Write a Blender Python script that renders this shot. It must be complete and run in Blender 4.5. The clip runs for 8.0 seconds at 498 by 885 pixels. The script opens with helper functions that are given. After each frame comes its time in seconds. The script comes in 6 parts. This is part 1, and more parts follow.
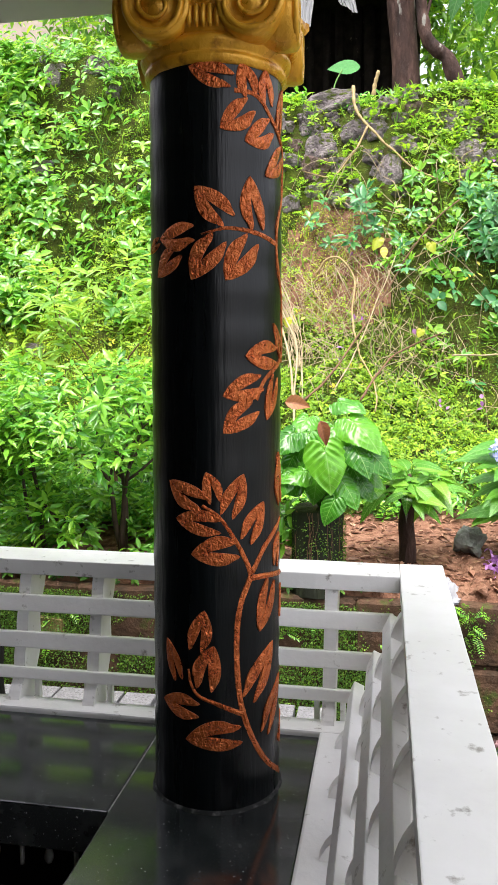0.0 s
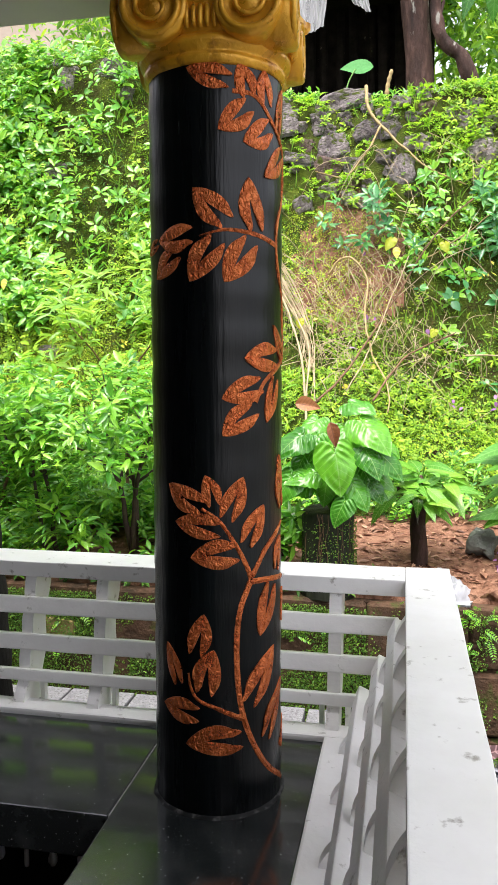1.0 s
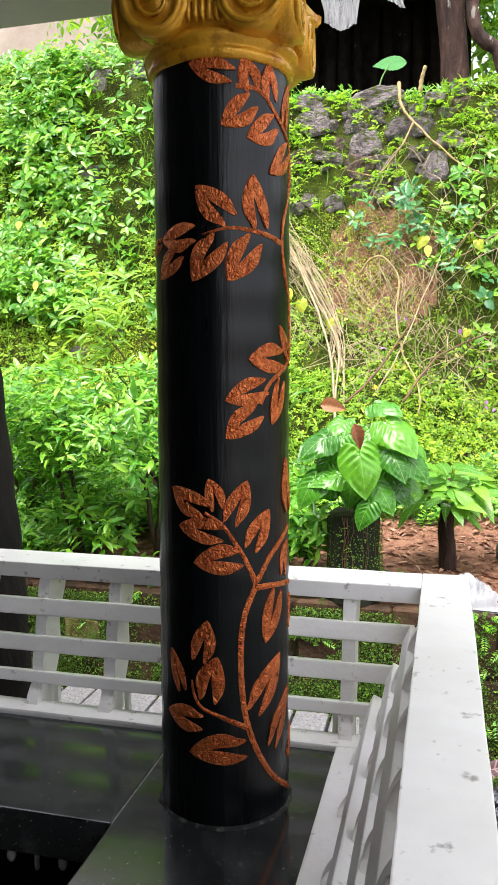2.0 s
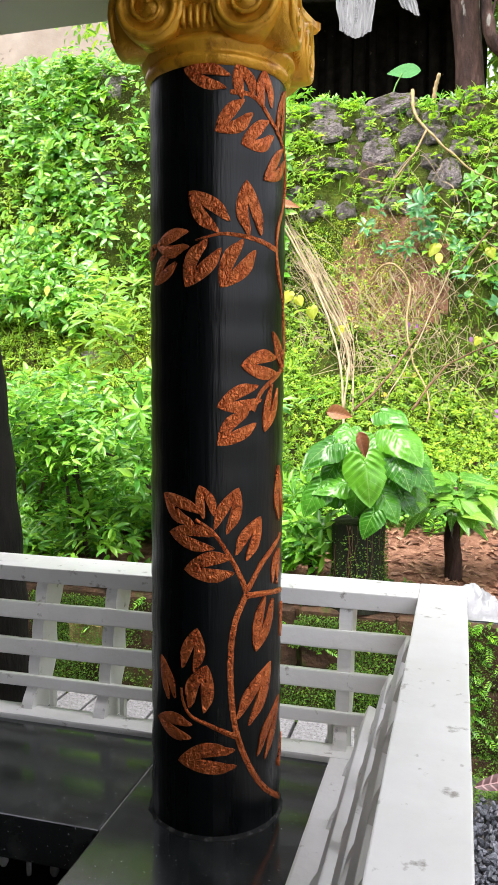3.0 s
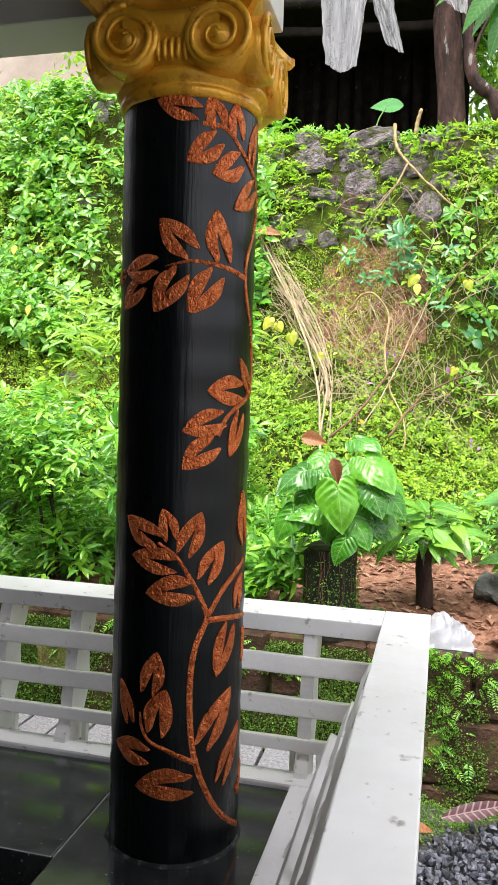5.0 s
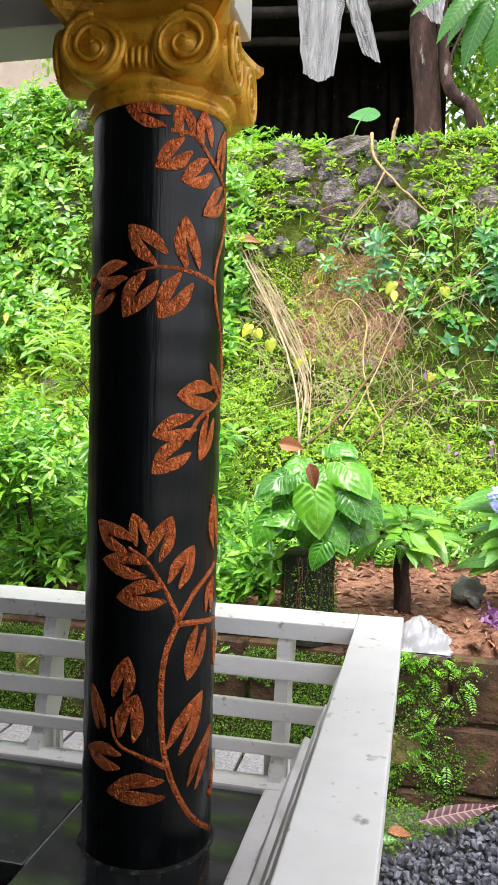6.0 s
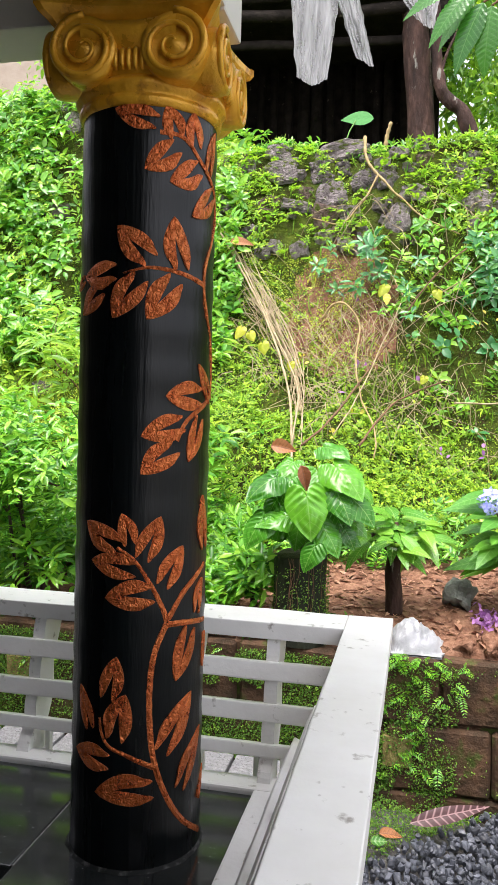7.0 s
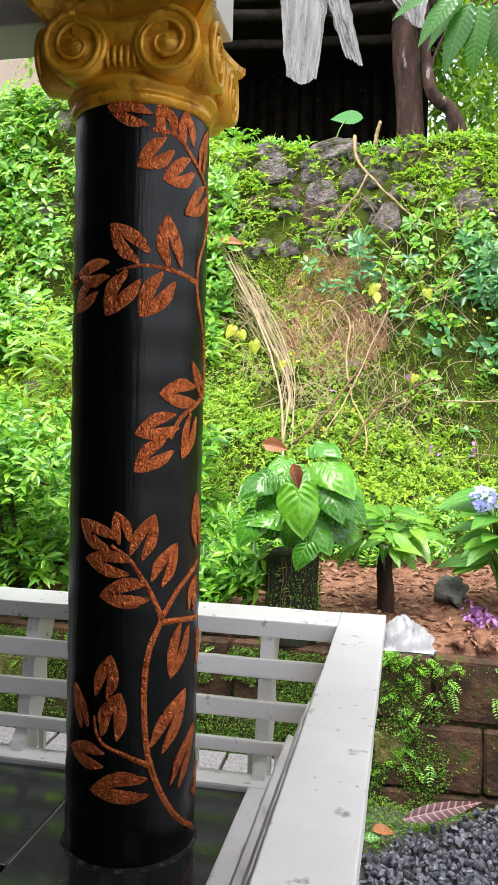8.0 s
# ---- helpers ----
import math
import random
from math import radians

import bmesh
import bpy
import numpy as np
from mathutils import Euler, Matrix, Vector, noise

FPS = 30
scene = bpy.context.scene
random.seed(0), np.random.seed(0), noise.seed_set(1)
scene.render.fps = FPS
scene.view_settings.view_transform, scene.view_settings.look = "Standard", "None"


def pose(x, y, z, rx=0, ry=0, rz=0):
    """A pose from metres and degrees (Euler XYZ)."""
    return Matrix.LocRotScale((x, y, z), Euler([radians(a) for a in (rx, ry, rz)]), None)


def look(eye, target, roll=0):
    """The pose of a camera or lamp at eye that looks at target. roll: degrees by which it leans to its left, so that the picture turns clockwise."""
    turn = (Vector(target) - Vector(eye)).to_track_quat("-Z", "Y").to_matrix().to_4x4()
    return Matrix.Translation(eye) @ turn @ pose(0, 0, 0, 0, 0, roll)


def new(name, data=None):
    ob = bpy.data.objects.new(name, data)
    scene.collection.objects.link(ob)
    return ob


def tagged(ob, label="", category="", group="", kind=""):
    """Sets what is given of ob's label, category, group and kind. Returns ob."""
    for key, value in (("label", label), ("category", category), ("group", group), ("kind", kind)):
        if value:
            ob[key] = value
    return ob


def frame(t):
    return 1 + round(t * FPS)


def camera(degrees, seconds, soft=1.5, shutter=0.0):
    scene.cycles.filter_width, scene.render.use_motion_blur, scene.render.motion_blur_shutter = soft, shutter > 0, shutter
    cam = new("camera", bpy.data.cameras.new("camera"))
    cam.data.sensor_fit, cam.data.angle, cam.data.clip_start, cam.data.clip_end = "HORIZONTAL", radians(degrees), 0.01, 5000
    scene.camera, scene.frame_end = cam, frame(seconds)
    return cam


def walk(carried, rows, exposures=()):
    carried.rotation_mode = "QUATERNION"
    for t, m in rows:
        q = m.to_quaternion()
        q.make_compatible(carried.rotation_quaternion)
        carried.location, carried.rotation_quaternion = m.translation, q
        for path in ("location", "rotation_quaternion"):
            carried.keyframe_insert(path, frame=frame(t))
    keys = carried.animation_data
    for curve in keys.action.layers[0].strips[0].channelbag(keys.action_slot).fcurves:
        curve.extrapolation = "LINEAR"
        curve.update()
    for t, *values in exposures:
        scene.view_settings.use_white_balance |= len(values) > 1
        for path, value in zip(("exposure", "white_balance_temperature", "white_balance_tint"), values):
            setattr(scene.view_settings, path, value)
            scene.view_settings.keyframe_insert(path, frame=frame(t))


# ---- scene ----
cam = camera(36.1, 8.0, soft=1.2)
PATH = [
    (0, (0.367, -1.641, 0.926), (0.015, 0.319, 0.747), 0.1),
    (0.5, (0.378, -1.639, 0.927), (0.015, 0.32, 0.751), 0.2),
    (1, (0.4, -1.623, 0.929), (0.004, 0.329, 0.752), -0.1),
    (1.5, (0.431, -1.593, 0.928), (-0.011, 0.349, 0.746), -0.3),
    (2, (0.458, -1.574, 0.93), (-0.035, 0.357, 0.755), -0.2),
    (3.5, (0.51, -1.551, 0.932), (-0.025, 0.371, 0.779), 0.5),
    (4, (0.514, -1.553, 0.936), (-0.013, 0.371, 0.792), 0.9),
    (4.5, (0.522, -1.555, 0.937), (0.014, 0.375, 0.819), 1.5),
    (6, (0.564, -1.56, 0.93), (0.12, 0.388, 0.854), 1.5),
    (6.5, (0.572, -1.561, 0.928), (0.14, 0.391, 0.858), 1.4),
    (7, (0.576, -1.562, 0.926), (0.146, 0.39, 0.858), 1.6),
    (7.5, (0.576, -1.566, 0.927), (0.148, 0.387, 0.859), 1.7),
    (8, (0.57, -1.566, 0.922), (0.165, 0.391, 0.853), 1.4),
]
walk(cam, [(t, look(e, a, r)) for t, e, a, r in PATH], [(0, 1.84, 6500, 15), (3.5, 1.84, 6500, 15), (4.5, 1.8, 6500, 15), (6.5, 1.72, 6500, 15), (8, 1.67, 6500, 15)])

# ---- world, sun and exposure ----
world = bpy.data.worlds.new("overcast_sky")
scene.world = world
world.use_nodes = True
wn, wl = world.node_tree.nodes, world.node_tree.links
sky = wn.new("ShaderNodeTexSky")
sky.sky_type, sky.sun_disc = "NISHITA", False
sky.sun_elevation, sky.sun_rotation = radians(70), radians(185)
sky.air_density, sky.dust_density = 1.0, 4.0
grey = wn.new("ShaderNodeHueSaturation")
grey.inputs["Saturation"].default_value = 0.25
wl.new(sky.outputs[0], grey.inputs["Color"])
wl.new(grey.outputs[0], wn["Background"].inputs["Color"])
wn["Background"].inputs["Strength"].default_value = 0.15
sun = new("sun", bpy.data.lights.new("sun", "SUN"))
sun.data.energy, sun.data.angle, sun.data.color = 1.1, radians(40), (1.0, 0.955, 0.88)
sun.matrix_world = look((-0.3, -3.6, 10), (0, 0, 0))
scene.view_settings.exposure = 1.68


# ---- materials ----
def rgb(c):
    return (*c, 1.0)


def ramp(nt, pairs):
    r = nt.nodes.new("ShaderNodeValToRGB")
    e = r.color_ramp.elements
    while len(e) < len(pairs):
        e.new(0.5)
    for k, (p, c) in enumerate(pairs):
        e[k].position, e[k].color = p, rgb(c)
    return r


def noise_node(nt, scale, detail=4.0, stretch=None, rough=0.6):
    co = nt.nodes.new("ShaderNodeTexCoord")
    n = nt.nodes.new("ShaderNodeTexNoise")
    n.inputs["Scale"].default_value, n.inputs["Detail"].default_value, n.inputs["Roughness"].default_value = scale, detail, rough
    if stretch:
        mp = nt.nodes.new("ShaderNodeMapping")
        mp.inputs["Scale"].default_value = stretch
        nt.links.new(co.outputs["Object"], mp.inputs["Vector"])
        nt.links.new(mp.outputs[0], n.inputs["Vector"])
    else:
        nt.links.new(co.outputs["Object"], n.inputs["Vector"])
    return n


def bump_node(nt, sources, strength, distance):
    b = nt.nodes.new("ShaderNodeBump")
    b.inputs["Strength"].default_value, b.inputs["Distance"].default_value = strength, distance
    nt.links.new(sources, b.inputs["Height"])
    return b


def surface(name, pairs, scale=6.0, rough=0.6, metal=0.0, bump=0.3, bump_scale=60.0, depth=0.004, spots=None, stretch=None,
            rand=0.0, spec=0.5, rough_var=0.15, spot_scale=25.0, spot_at=0.62, coat=0.0, spot_soft=0.06, island=False):
    """A procedural surface: broad colour variation, a second layer of stains, fine relief and uneven gloss."""
    m = bpy.data.materials.new(name)
    m.use_nodes = True
    nt = m.node_tree
    p = nt.nodes["Principled BSDF"]
    n1 = noise_node(nt, scale, 6.0, stretch)
    col = ramp(nt, pairs)
    nt.links.new(n1.outputs["Fac"], col.inputs["Fac"])
    out = col.outputs[0]
    if rand:
        info = nt.nodes.new("ShaderNodeNewGeometry" if island else "ShaderNodeObjectInfo")
        hs = nt.nodes.new("ShaderNodeHueSaturation")
        mr = nt.nodes.new("ShaderNodeMapRange")
        mr.inputs["To Min"].default_value, mr.inputs["To Max"].default_value = 1 - rand, 1 + rand
        nt.links.new(info.outputs["Random Per Island" if island else "Random"], mr.inputs["Value"])
        nt.links.new(mr.outputs[0], hs.inputs["Value"])
        nt.links.new(out, hs.inputs["Color"])
        out = hs.outputs[0]
    if spots:
        n3 = noise_node(nt, spot_scale, 5.0, stretch)
        th = ramp(nt, [(spot_at, (0, 0, 0)), (spot_at + spot_soft, (1, 1, 1))])
        nt.links.new(n3.outputs["Fac"], th.inputs["Fac"])
        mix = nt.nodes.new("ShaderNodeMix")
        mix.data_type = "RGBA"
        nt.links.new(th.outputs[0], mix.inputs["Factor"])
        nt.links.new(out, mix.inputs[6])
        mix.inputs[7].default_value = rgb(spots)
        out = mix.outputs[2]
    nt.links.new(out, p.inputs["Base Color"])
    n2 = noise_node(nt, bump_scale, 5.0, stretch)
    b = bump_node(nt, n2.outputs["Fac"], bump, depth)
    nt.links.new(b.outputs[0], p.inputs["Normal"])
    mr2 = nt.nodes.new("ShaderNodeMapRange")
    mr2.inputs["To Min"].default_value, mr2.inputs["To Max"].default_value = max(0.03, rough - rough_var), min(1, rough + rough_var)
    nt.links.new(n1.outputs["Fac"], mr2.inputs["Value"])
    nt.links.new(mr2.outputs[0], p.inputs["Roughness"])
    p.inputs["Metallic"].default_value = metal
    p.inputs["Specular IOR Level"].default_value = spec
    p.inputs["Coat Weight"].default_value = coat
    p.inputs["Coat Roughness"].default_value = 0.12
    return m


def foliage(name, greens, rough=0.35, through_light=0.35, by_object=False, veins=None, spec=0.5):
    """Leaf surface: greens that differ leaf by leaf, wet gloss, some light passing through."""
    m = bpy.data.materials.new(name)
    m.use_nodes = True
    nt = m.node_tree
    p = nt.nodes["Principled BSDF"]
    if by_object:
        rnd = nt.nodes.new("ShaderNodeObjectInfo").outputs["Random"]
    else:
        rnd = nt.nodes.new("ShaderNodeNewGeometry").outputs["Random Per Island"]
    col = ramp(nt, [(k / max(1, len(greens) - 1), c) for k, c in enumerate(greens)])
    nt.links.new(rnd, col.inputs["Fac"])
    out = col.outputs[0]
    n = noise_node(nt, 40.0, 3.0)
    hs = nt.nodes.new("ShaderNodeHueSaturation")
    mr = nt.nodes.new("ShaderNodeMapRange")
    mr.inputs["To Min"].default_value, mr.inputs["To Max"].default_value = 0.72, 1.42
    nt.links.new(n.outputs["Fac"], mr.inputs["Value"])
    nt.links.new(mr.outputs[0], hs.inputs["Value"])
    nt.links.new(out, hs.inputs["Color"])
    out = hs.outputs[0]
    if veins:
        co = nt.nodes.new("ShaderNodeTexCoord")
        sep = nt.nodes.new("ShaderNodeSeparateXYZ")
        nt.links.new(co.outputs["Object"], sep.inputs[0])
        ab = nt.nodes.new("ShaderNodeMath")
        ab.operation = "ABSOLUTE"
        nt.links.new(sep.outputs[0], ab.inputs[0])
        slant = nt.nodes.new("ShaderNodeMath")
        slant.operation = "MULTIPLY_ADD"
        nt.links.new(ab.outputs[0], slant.inputs[0])
        slant.inputs[1].default_value = -0.7
        nt.links.new(sep.outputs[1], slant.inputs[2])
        sc = nt.nodes.new("ShaderNodeMath")
        sc.operation = "MULTIPLY"
        nt.links.new(slant.outputs[0], sc.inputs[0])
        sc.inputs[1].default_value = veins[1]
        fr = nt.nodes.new("ShaderNodeMath")
        fr.operation = "FRACT"
        nt.links.new(sc.outputs[0], fr.inputs[0])
        wide = veins[3] if len(veins) > 3 else 0.1
        line = ramp(nt, [(0.0, (1, 1, 1)), (wide, (0, 0, 0)), (1 - wide * 0.8, (0, 0, 0)), (1.0, (1, 1, 1))])
        nt.links.new(fr.outputs[0], line.inputs["Fac"])
        rib = nt.nodes.new("ShaderNodeMath")
        rib.operation = "LESS_THAN"
        nt.links.new(ab.outputs[0], rib.inputs[0])
        rib.inputs[1].default_value = veins[2]
        mx = nt.nodes.new("ShaderNodeMath")
        mx.operation = "MAXIMUM"
        nt.links.new(line.outputs[0], mx.inputs[0])
        nt.links.new(rib.outputs[0], mx.inputs[1])
        half = nt.nodes.new("ShaderNodeMath")
        half.operation = "MULTIPLY"
        half.inputs[1].default_value = 0.55
        nt.links.new(mx.outputs[0], half.inputs[0])
        mix = nt.nodes.new("ShaderNodeMix")
        mix.data_type = "RGBA"
        nt.links.new(half.outputs[0], mix.inputs["Factor"])
        nt.links.new(out, mix.inputs[6])
        mix.inputs[7].default_value = rgb(veins[0])
        out = mix.outputs[2]
    nt.links.new(out, p.inputs["Base Color"])
    p.inputs["Roughness"].default_value, p.inputs["Specular IOR Level"].default_value = rough, spec
    b = bump_node(nt, n.outputs["Fac"], 0.25, 0.004)
    nt.links.new(b.outputs[0], p.inputs["Normal"])
    tr = nt.nodes.new("ShaderNodeBsdfTranslucent")
    warm = nt.nodes.new("ShaderNodeHueSaturation")
    warm.inputs["Hue"].default_value, warm.inputs["Value"].default_value = 0.48, 1.7
    nt.links.new(out, warm.inputs["Color"])
    nt.links.new(warm.outputs[0], tr.inputs["Color"])
    ms = nt.nodes.new("ShaderNodeMixShader")
    ms.inputs[0].default_value = through_light
    nt.links.new(p.outputs[0], ms.inputs[1])
    nt.links.new(tr.outputs[0], ms.inputs[2])
    nt.links.new(ms.outputs[0], nt.nodes["Material Output"].inputs["Surface"])
    return m


M_BLACK = surface("black_enamel_paint", [(0.3, (0.0015, 0.0022, 0.0025)), (0.7, (0.0035, 0.0055, 0.0065))], 14, 0.29, bump=0.35, bump_scale=60,
                  depth=0.005, stretch=(1, 1, 0.05), rough_var=0.12, spec=0.33)


def crinkled(name, pairs, scale, rough, metal, depth, stretch, fine):
    """Metallic paint laid thick: ridged wrinkles with bright crests and dark creases."""
    m = surface(name, pairs, 45, rough, metal=metal, bump=0.5, bump_scale=fine, depth=0.004, rand=0.10)
    nt = m.node_tree
    p = nt.nodes["Principled BSDF"]
    n = noise_node(nt, scale, 2.5, stretch, 0.5)
    n.inputs["Distortion"].default_value = 0.8
    crest = nt.nodes.new("ShaderNodeMath")
    crest.operation = "PINGPONG"
    nt.links.new(n.outputs["Fac"], crest.inputs[0])
    crest.inputs[1].default_value = 0.16
    b = bump_node(nt, crest.outputs[0], 1.0, depth)
    nt.links.new(p.inputs["Normal"].links[0].from_socket, b.inputs["Normal"])
    nt.links.new(b.outputs[0], p.inputs["Normal"])
    return m


M_COPPER = crinkled("copper_paint", [(0.25, (0.46, 0.09, 0.026)), (0.55, (0.70, 0.185, 0.056)), (0.8, (0.88, 0.30, 0.10))], 105, 0.30, 0.9, 0.016, (1, 1, 0.75), 260)
M_GOLD = surface("gold_ochre_paint", [(0.25, (0.58, 0.26, 0.014)), (0.6, (0.80, 0.42, 0.03)), (0.85, (0.86, 0.52, 0.08))], 18, 0.30, metal=0.3, bump=0.8,
                 bump_scale=35, depth=0.006, spots=(0.40, 0.16, 0.014), spot_scale=20, spot_at=0.60, spot_soft=0.12)
M_WHITE = surface("white_gloss_paint", [(0.25, (0.80, 0.79, 0.765)), (0.7, (0.89, 0.885, 0.865))], 7, 0.38, bump=0.5, bump_scale=28, depth=0.004,
                  spots=(0.36, 0.335, 0.30), spot_scale=26, spot_at=0.622, spot_soft=0.10)
M_BEAM = surface("cream_wall_paint", [(0.3, (0.66, 0.65, 0.6)), (0.7, (0.76, 0.75, 0.7))], 2.5, 0.7, bump=0.2, bump_scale=30, depth=0.003)
M_CEIL = surface("grey_ceiling_plaster", [(0.3, (0.26, 0.25, 0.22)), (0.7, (0.34, 0.33, 0.30))], 2.5, 0.8, bump=0.2, bump_scale=30, depth=0.003)
# Dark brown for the added out-of-view walls, so they reflect little on the column.
M_UNSEEN_WALL = surface("dark_brown_unseen_wall", [(0.3, (0.018, 0.010, 0.006)), (0.7, (0.045, 0.024, 0.013))], 5, 0.5, bump=0.4, bump_scale=25, stretch=(4, 4, 0.5))
M_GRANITE = surface("black_granite", [(0.3, (0.008, 0.010, 0.010)), (0.5, (0.018, 0.021, 0.021)), (0.75, (0.045, 0.048, 0.046))], 11, 0.13, bump=0.08, bump_scale=30, depth=0.002,
                    spots=(0.42, 0.43, 0.42), spot_scale=120, spot_at=0.652, rough_var=0.07, spec=0.8)
M_CEMENT = surface("scuffed_black_cement", [(0.3, (0.005, 0.006, 0.006)), (0.7, (0.016, 0.017, 0.017))], 30, 0.6, bump=0.6, bump_scale=80, spec=0.25, spots=(0.17, 0.17, 0.165), spot_scale=60, spot_at=0.52, spot_soft=0.25)
M_GROUT = surface("pale_joint_mortar", [(0.3, (0.12, 0.12, 0.11)), (0.7, (0.34, 0.34, 0.32))], 60, 0.8)
M_DARK = surface("dark_stained_riser", [(0.3, (0.005, 0.0045, 0.004)), (0.7, (0.012, 0.010, 0.009))], 12, 0.7, spec=0.15)
M_FLOOR = surface("dark_floor_tile", [(0.3, (0.018, 0.017, 0.016)), (0.7, (0.035, 0.033, 0.030))], 6, 0.4)
M_SOIL = surface("red_laterite_soil", [(0.28, (0.07, 0.035, 0.022)), (0.48, (0.20, 0.10, 0.062)), (0.72, (0.38, 0.22, 0.145))], 14, 0.85, bump=0.9,
                 bump_scale=30, depth=0.02, spots=(0.09, 0.045, 0.025), spot_scale=14, spot_at=0.6, spec=0.12)
# Mossy soil, its colour also lowered to stand for shade between leaves.
M_MOSS = surface("mossy_hill_soil", [(0.28, (0.04, 0.022, 0.012)), (0.40, (0.045, 0.05, 0.012)), (0.55, (0.06, 0.085, 0.013)), (0.8, (0.15, 0.19, 0.025))], 9, 0.9, bump=1.0,
                 bump_scale=45, depth=0.03, spots=(0.20, 0.10, 0.05), spot_scale=5, spot_at=0.66, spec=0.08)
M_YARD = surface("yard_dirt", [(0.3, (0.05, 0.047, 0.044)), (0.7, (0.13, 0.122, 0.112))], 12, 0.9, bump=1.0, bump_scale=40, depth=0.02)
M_BLOCK = surface("mossy_laterite_block", [(0.28, (0.022, 0.022, 0.010)), (0.42, (0.055, 0.033, 0.020)), (0.7, (0.13, 0.072, 0.042))], 8, 0.8, bump=1.0, bump_scale=30,
                  depth=0.015, spots=(0.05, 0.075, 0.014), spot_scale=9, spot_at=0.545, spot_soft=0.12, rand=0.2, spec=0.2)
M_YELLOW_BLOCK = surface("yellowed_mossy_stone", [(0.3, (0.09, 0.075, 0.025)), (0.5, (0.26, 0.20, 0.07)), (0.65, (0.34, 0.29, 0.12)), (0.8, (0.12, 0.14, 0.03))], 9, 0.85, bump=0.8, bump_scale=40, depth=0.01)
M_STONE = surface("grey_granite_rubble", [(0.3, (0.13, 0.11, 0.11)), (0.5, (0.30, 0.26, 0.255)), (0.75, (0.50, 0.44, 0.43))], 3.5, 0.8, bump=1.0, bump_scale=9,
                  depth=0.12, spots=(0.13, 0.17, 0.025), spot_scale=2.2, spot_at=0.55, rand=0.35, spec=0.25)
M_PINKSTONE = surface("pinkish_rubble", [(0.3, (0.16, 0.11, 0.095)), (0.55, (0.30, 0.21, 0.18)), (0.8, (0.44, 0.34, 0.30))], 3.5, 0.85, bump=1.0, bump_scale=9,
                      depth=0.12, spots=(0.14, 0.17, 0.03), spot_scale=2.2, spot_at=0.57, rand=0.25, spec=0.2)
M_DARKROCK = surface("dark_green_grey_rock", [(0.3, (0.06, 0.066, 0.055)), (0.7, (0.18, 0.19, 0.165))], 12, 0.75, bump=0.9, bump_scale=40, depth=0.01)
M_GRAVEL = surface("blue_grey_gravel", [(0.3, (0.04, 0.044, 0.054)), (0.7, (0.125, 0.135, 0.16))], 22, 0.42, bump=0.6, bump_scale=90, depth=0.004, rand=0.5, island=True)
M_CONCRETE = surface("rough_concrete", [(0.3, (0.16, 0.16, 0.165)), (0.7, (0.30, 0.30, 0.31))], 60, 0.85, bump=1.0, bump_scale=60, depth=0.012, spots=(0.13, 0.13, 0.135), spot_scale=80, spot_at=0.55)
M_BARK = surface("dark_wet_bark", [(0.3, (0.018, 0.011, 0.009)), (0.5, (0.05, 0.028, 0.022)), (0.72, (0.13, 0.075, 0.06))], 9, 0.8, spec=0.2, bump=1.0, bump_scale=28, depth=0.03, stretch=(1, 1, 0.3),
                 spots=(0.24, 0.23, 0.20), spot_scale=13, spot_at=0.62)
M_TWIG = surface("brown_twig_bark", [(0.3, (0.09, 0.045, 0.022)), (0.7, (0.2, 0.11, 0.055))], 30, 0.8, bump=0.6, bump_scale=60)
M_DARKTWIG = surface("dark_shrub_bark", [(0.3, (0.03, 0.018, 0.011)), (0.7, (0.085, 0.05, 0.03))], 30, 0.7, bump=0.6, bump_scale=60)
M_ROOT = surface("pale_dry_root", [(0.3, (0.22, 0.15, 0.06)), (0.7, (0.42, 0.31, 0.14))], 25, 0.75, bump=0.6, bump_scale=60)
M_STRAW = surface("dry_straw_stems", [(0.3, (0.25, 0.19, 0.10)), (0.7, (0.47, 0.38, 0.23))], 12, 0.8)
M_STUMP = surface("black_mossy_stump", [(0.3, (0.008, 0.010, 0.006)), (0.6, (0.02, 0.024, 0.012)), (0.8, (0.03, 0.045, 0.012))], 14, 0.6, spec=0.25, bump=1.0, bump_scale=25, depth=0.012, stretch=(1, 1, 0.3))
M_BLACKBARK = surface("black_wet_bark", [(0.3, (0.006, 0.006, 0.005)), (0.7, (0.02, 0.017, 0.014))], 12, 0.8, bump=1.0, bump_scale=25, depth=0.012, stretch=(1, 1, 0.3), spec=0.2)
# Shed timber with the open front's shadow put into its near-black colour.
M_SHED = surface("shade_darkened_timber", [(0.3, (0.010, 0.008, 0.007)), (0.7, (0.035, 0.029, 0.024))], 8, 0.9, spec=0.1, bump=0.8, bump_scale=20, depth=0.02,
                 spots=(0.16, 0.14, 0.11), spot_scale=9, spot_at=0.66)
M_WALLFAR = surface("weathered_beige_plaster", [(0.3, (0.30, 0.24, 0.19)), (0.7, (0.46, 0.39, 0.32))], 1.6, 0.9, bump=0.4, bump_scale=20, depth=0.01, spots=(0.15, 0.115, 0.085), spot_scale=3, spot_at=0.6)
M_PETAL = foliage("violet_petals", [(0.28, 0.10, 0.33), (0.46, 0.24, 0.50)], 0.5, 0.3)
M_BLUE = foliage("pale_blue_petals", [(0.38, 0.38, 0.78), (0.55, 0.55, 0.85), (0.7, 0.7, 0.9)], 0.6, 0.3)
M_YPETAL = foliage("yellow_petals", [(0.55, 0.50, 0.04), (0.68, 0.62, 0.14)], 0.5, 0.4)
M_YIVY = foliage("yellowing_ivy_leaf", [(0.34, 0.42, 0.03), (0.50, 0.50, 0.05)], 0.4, 0.35, by_object=True)
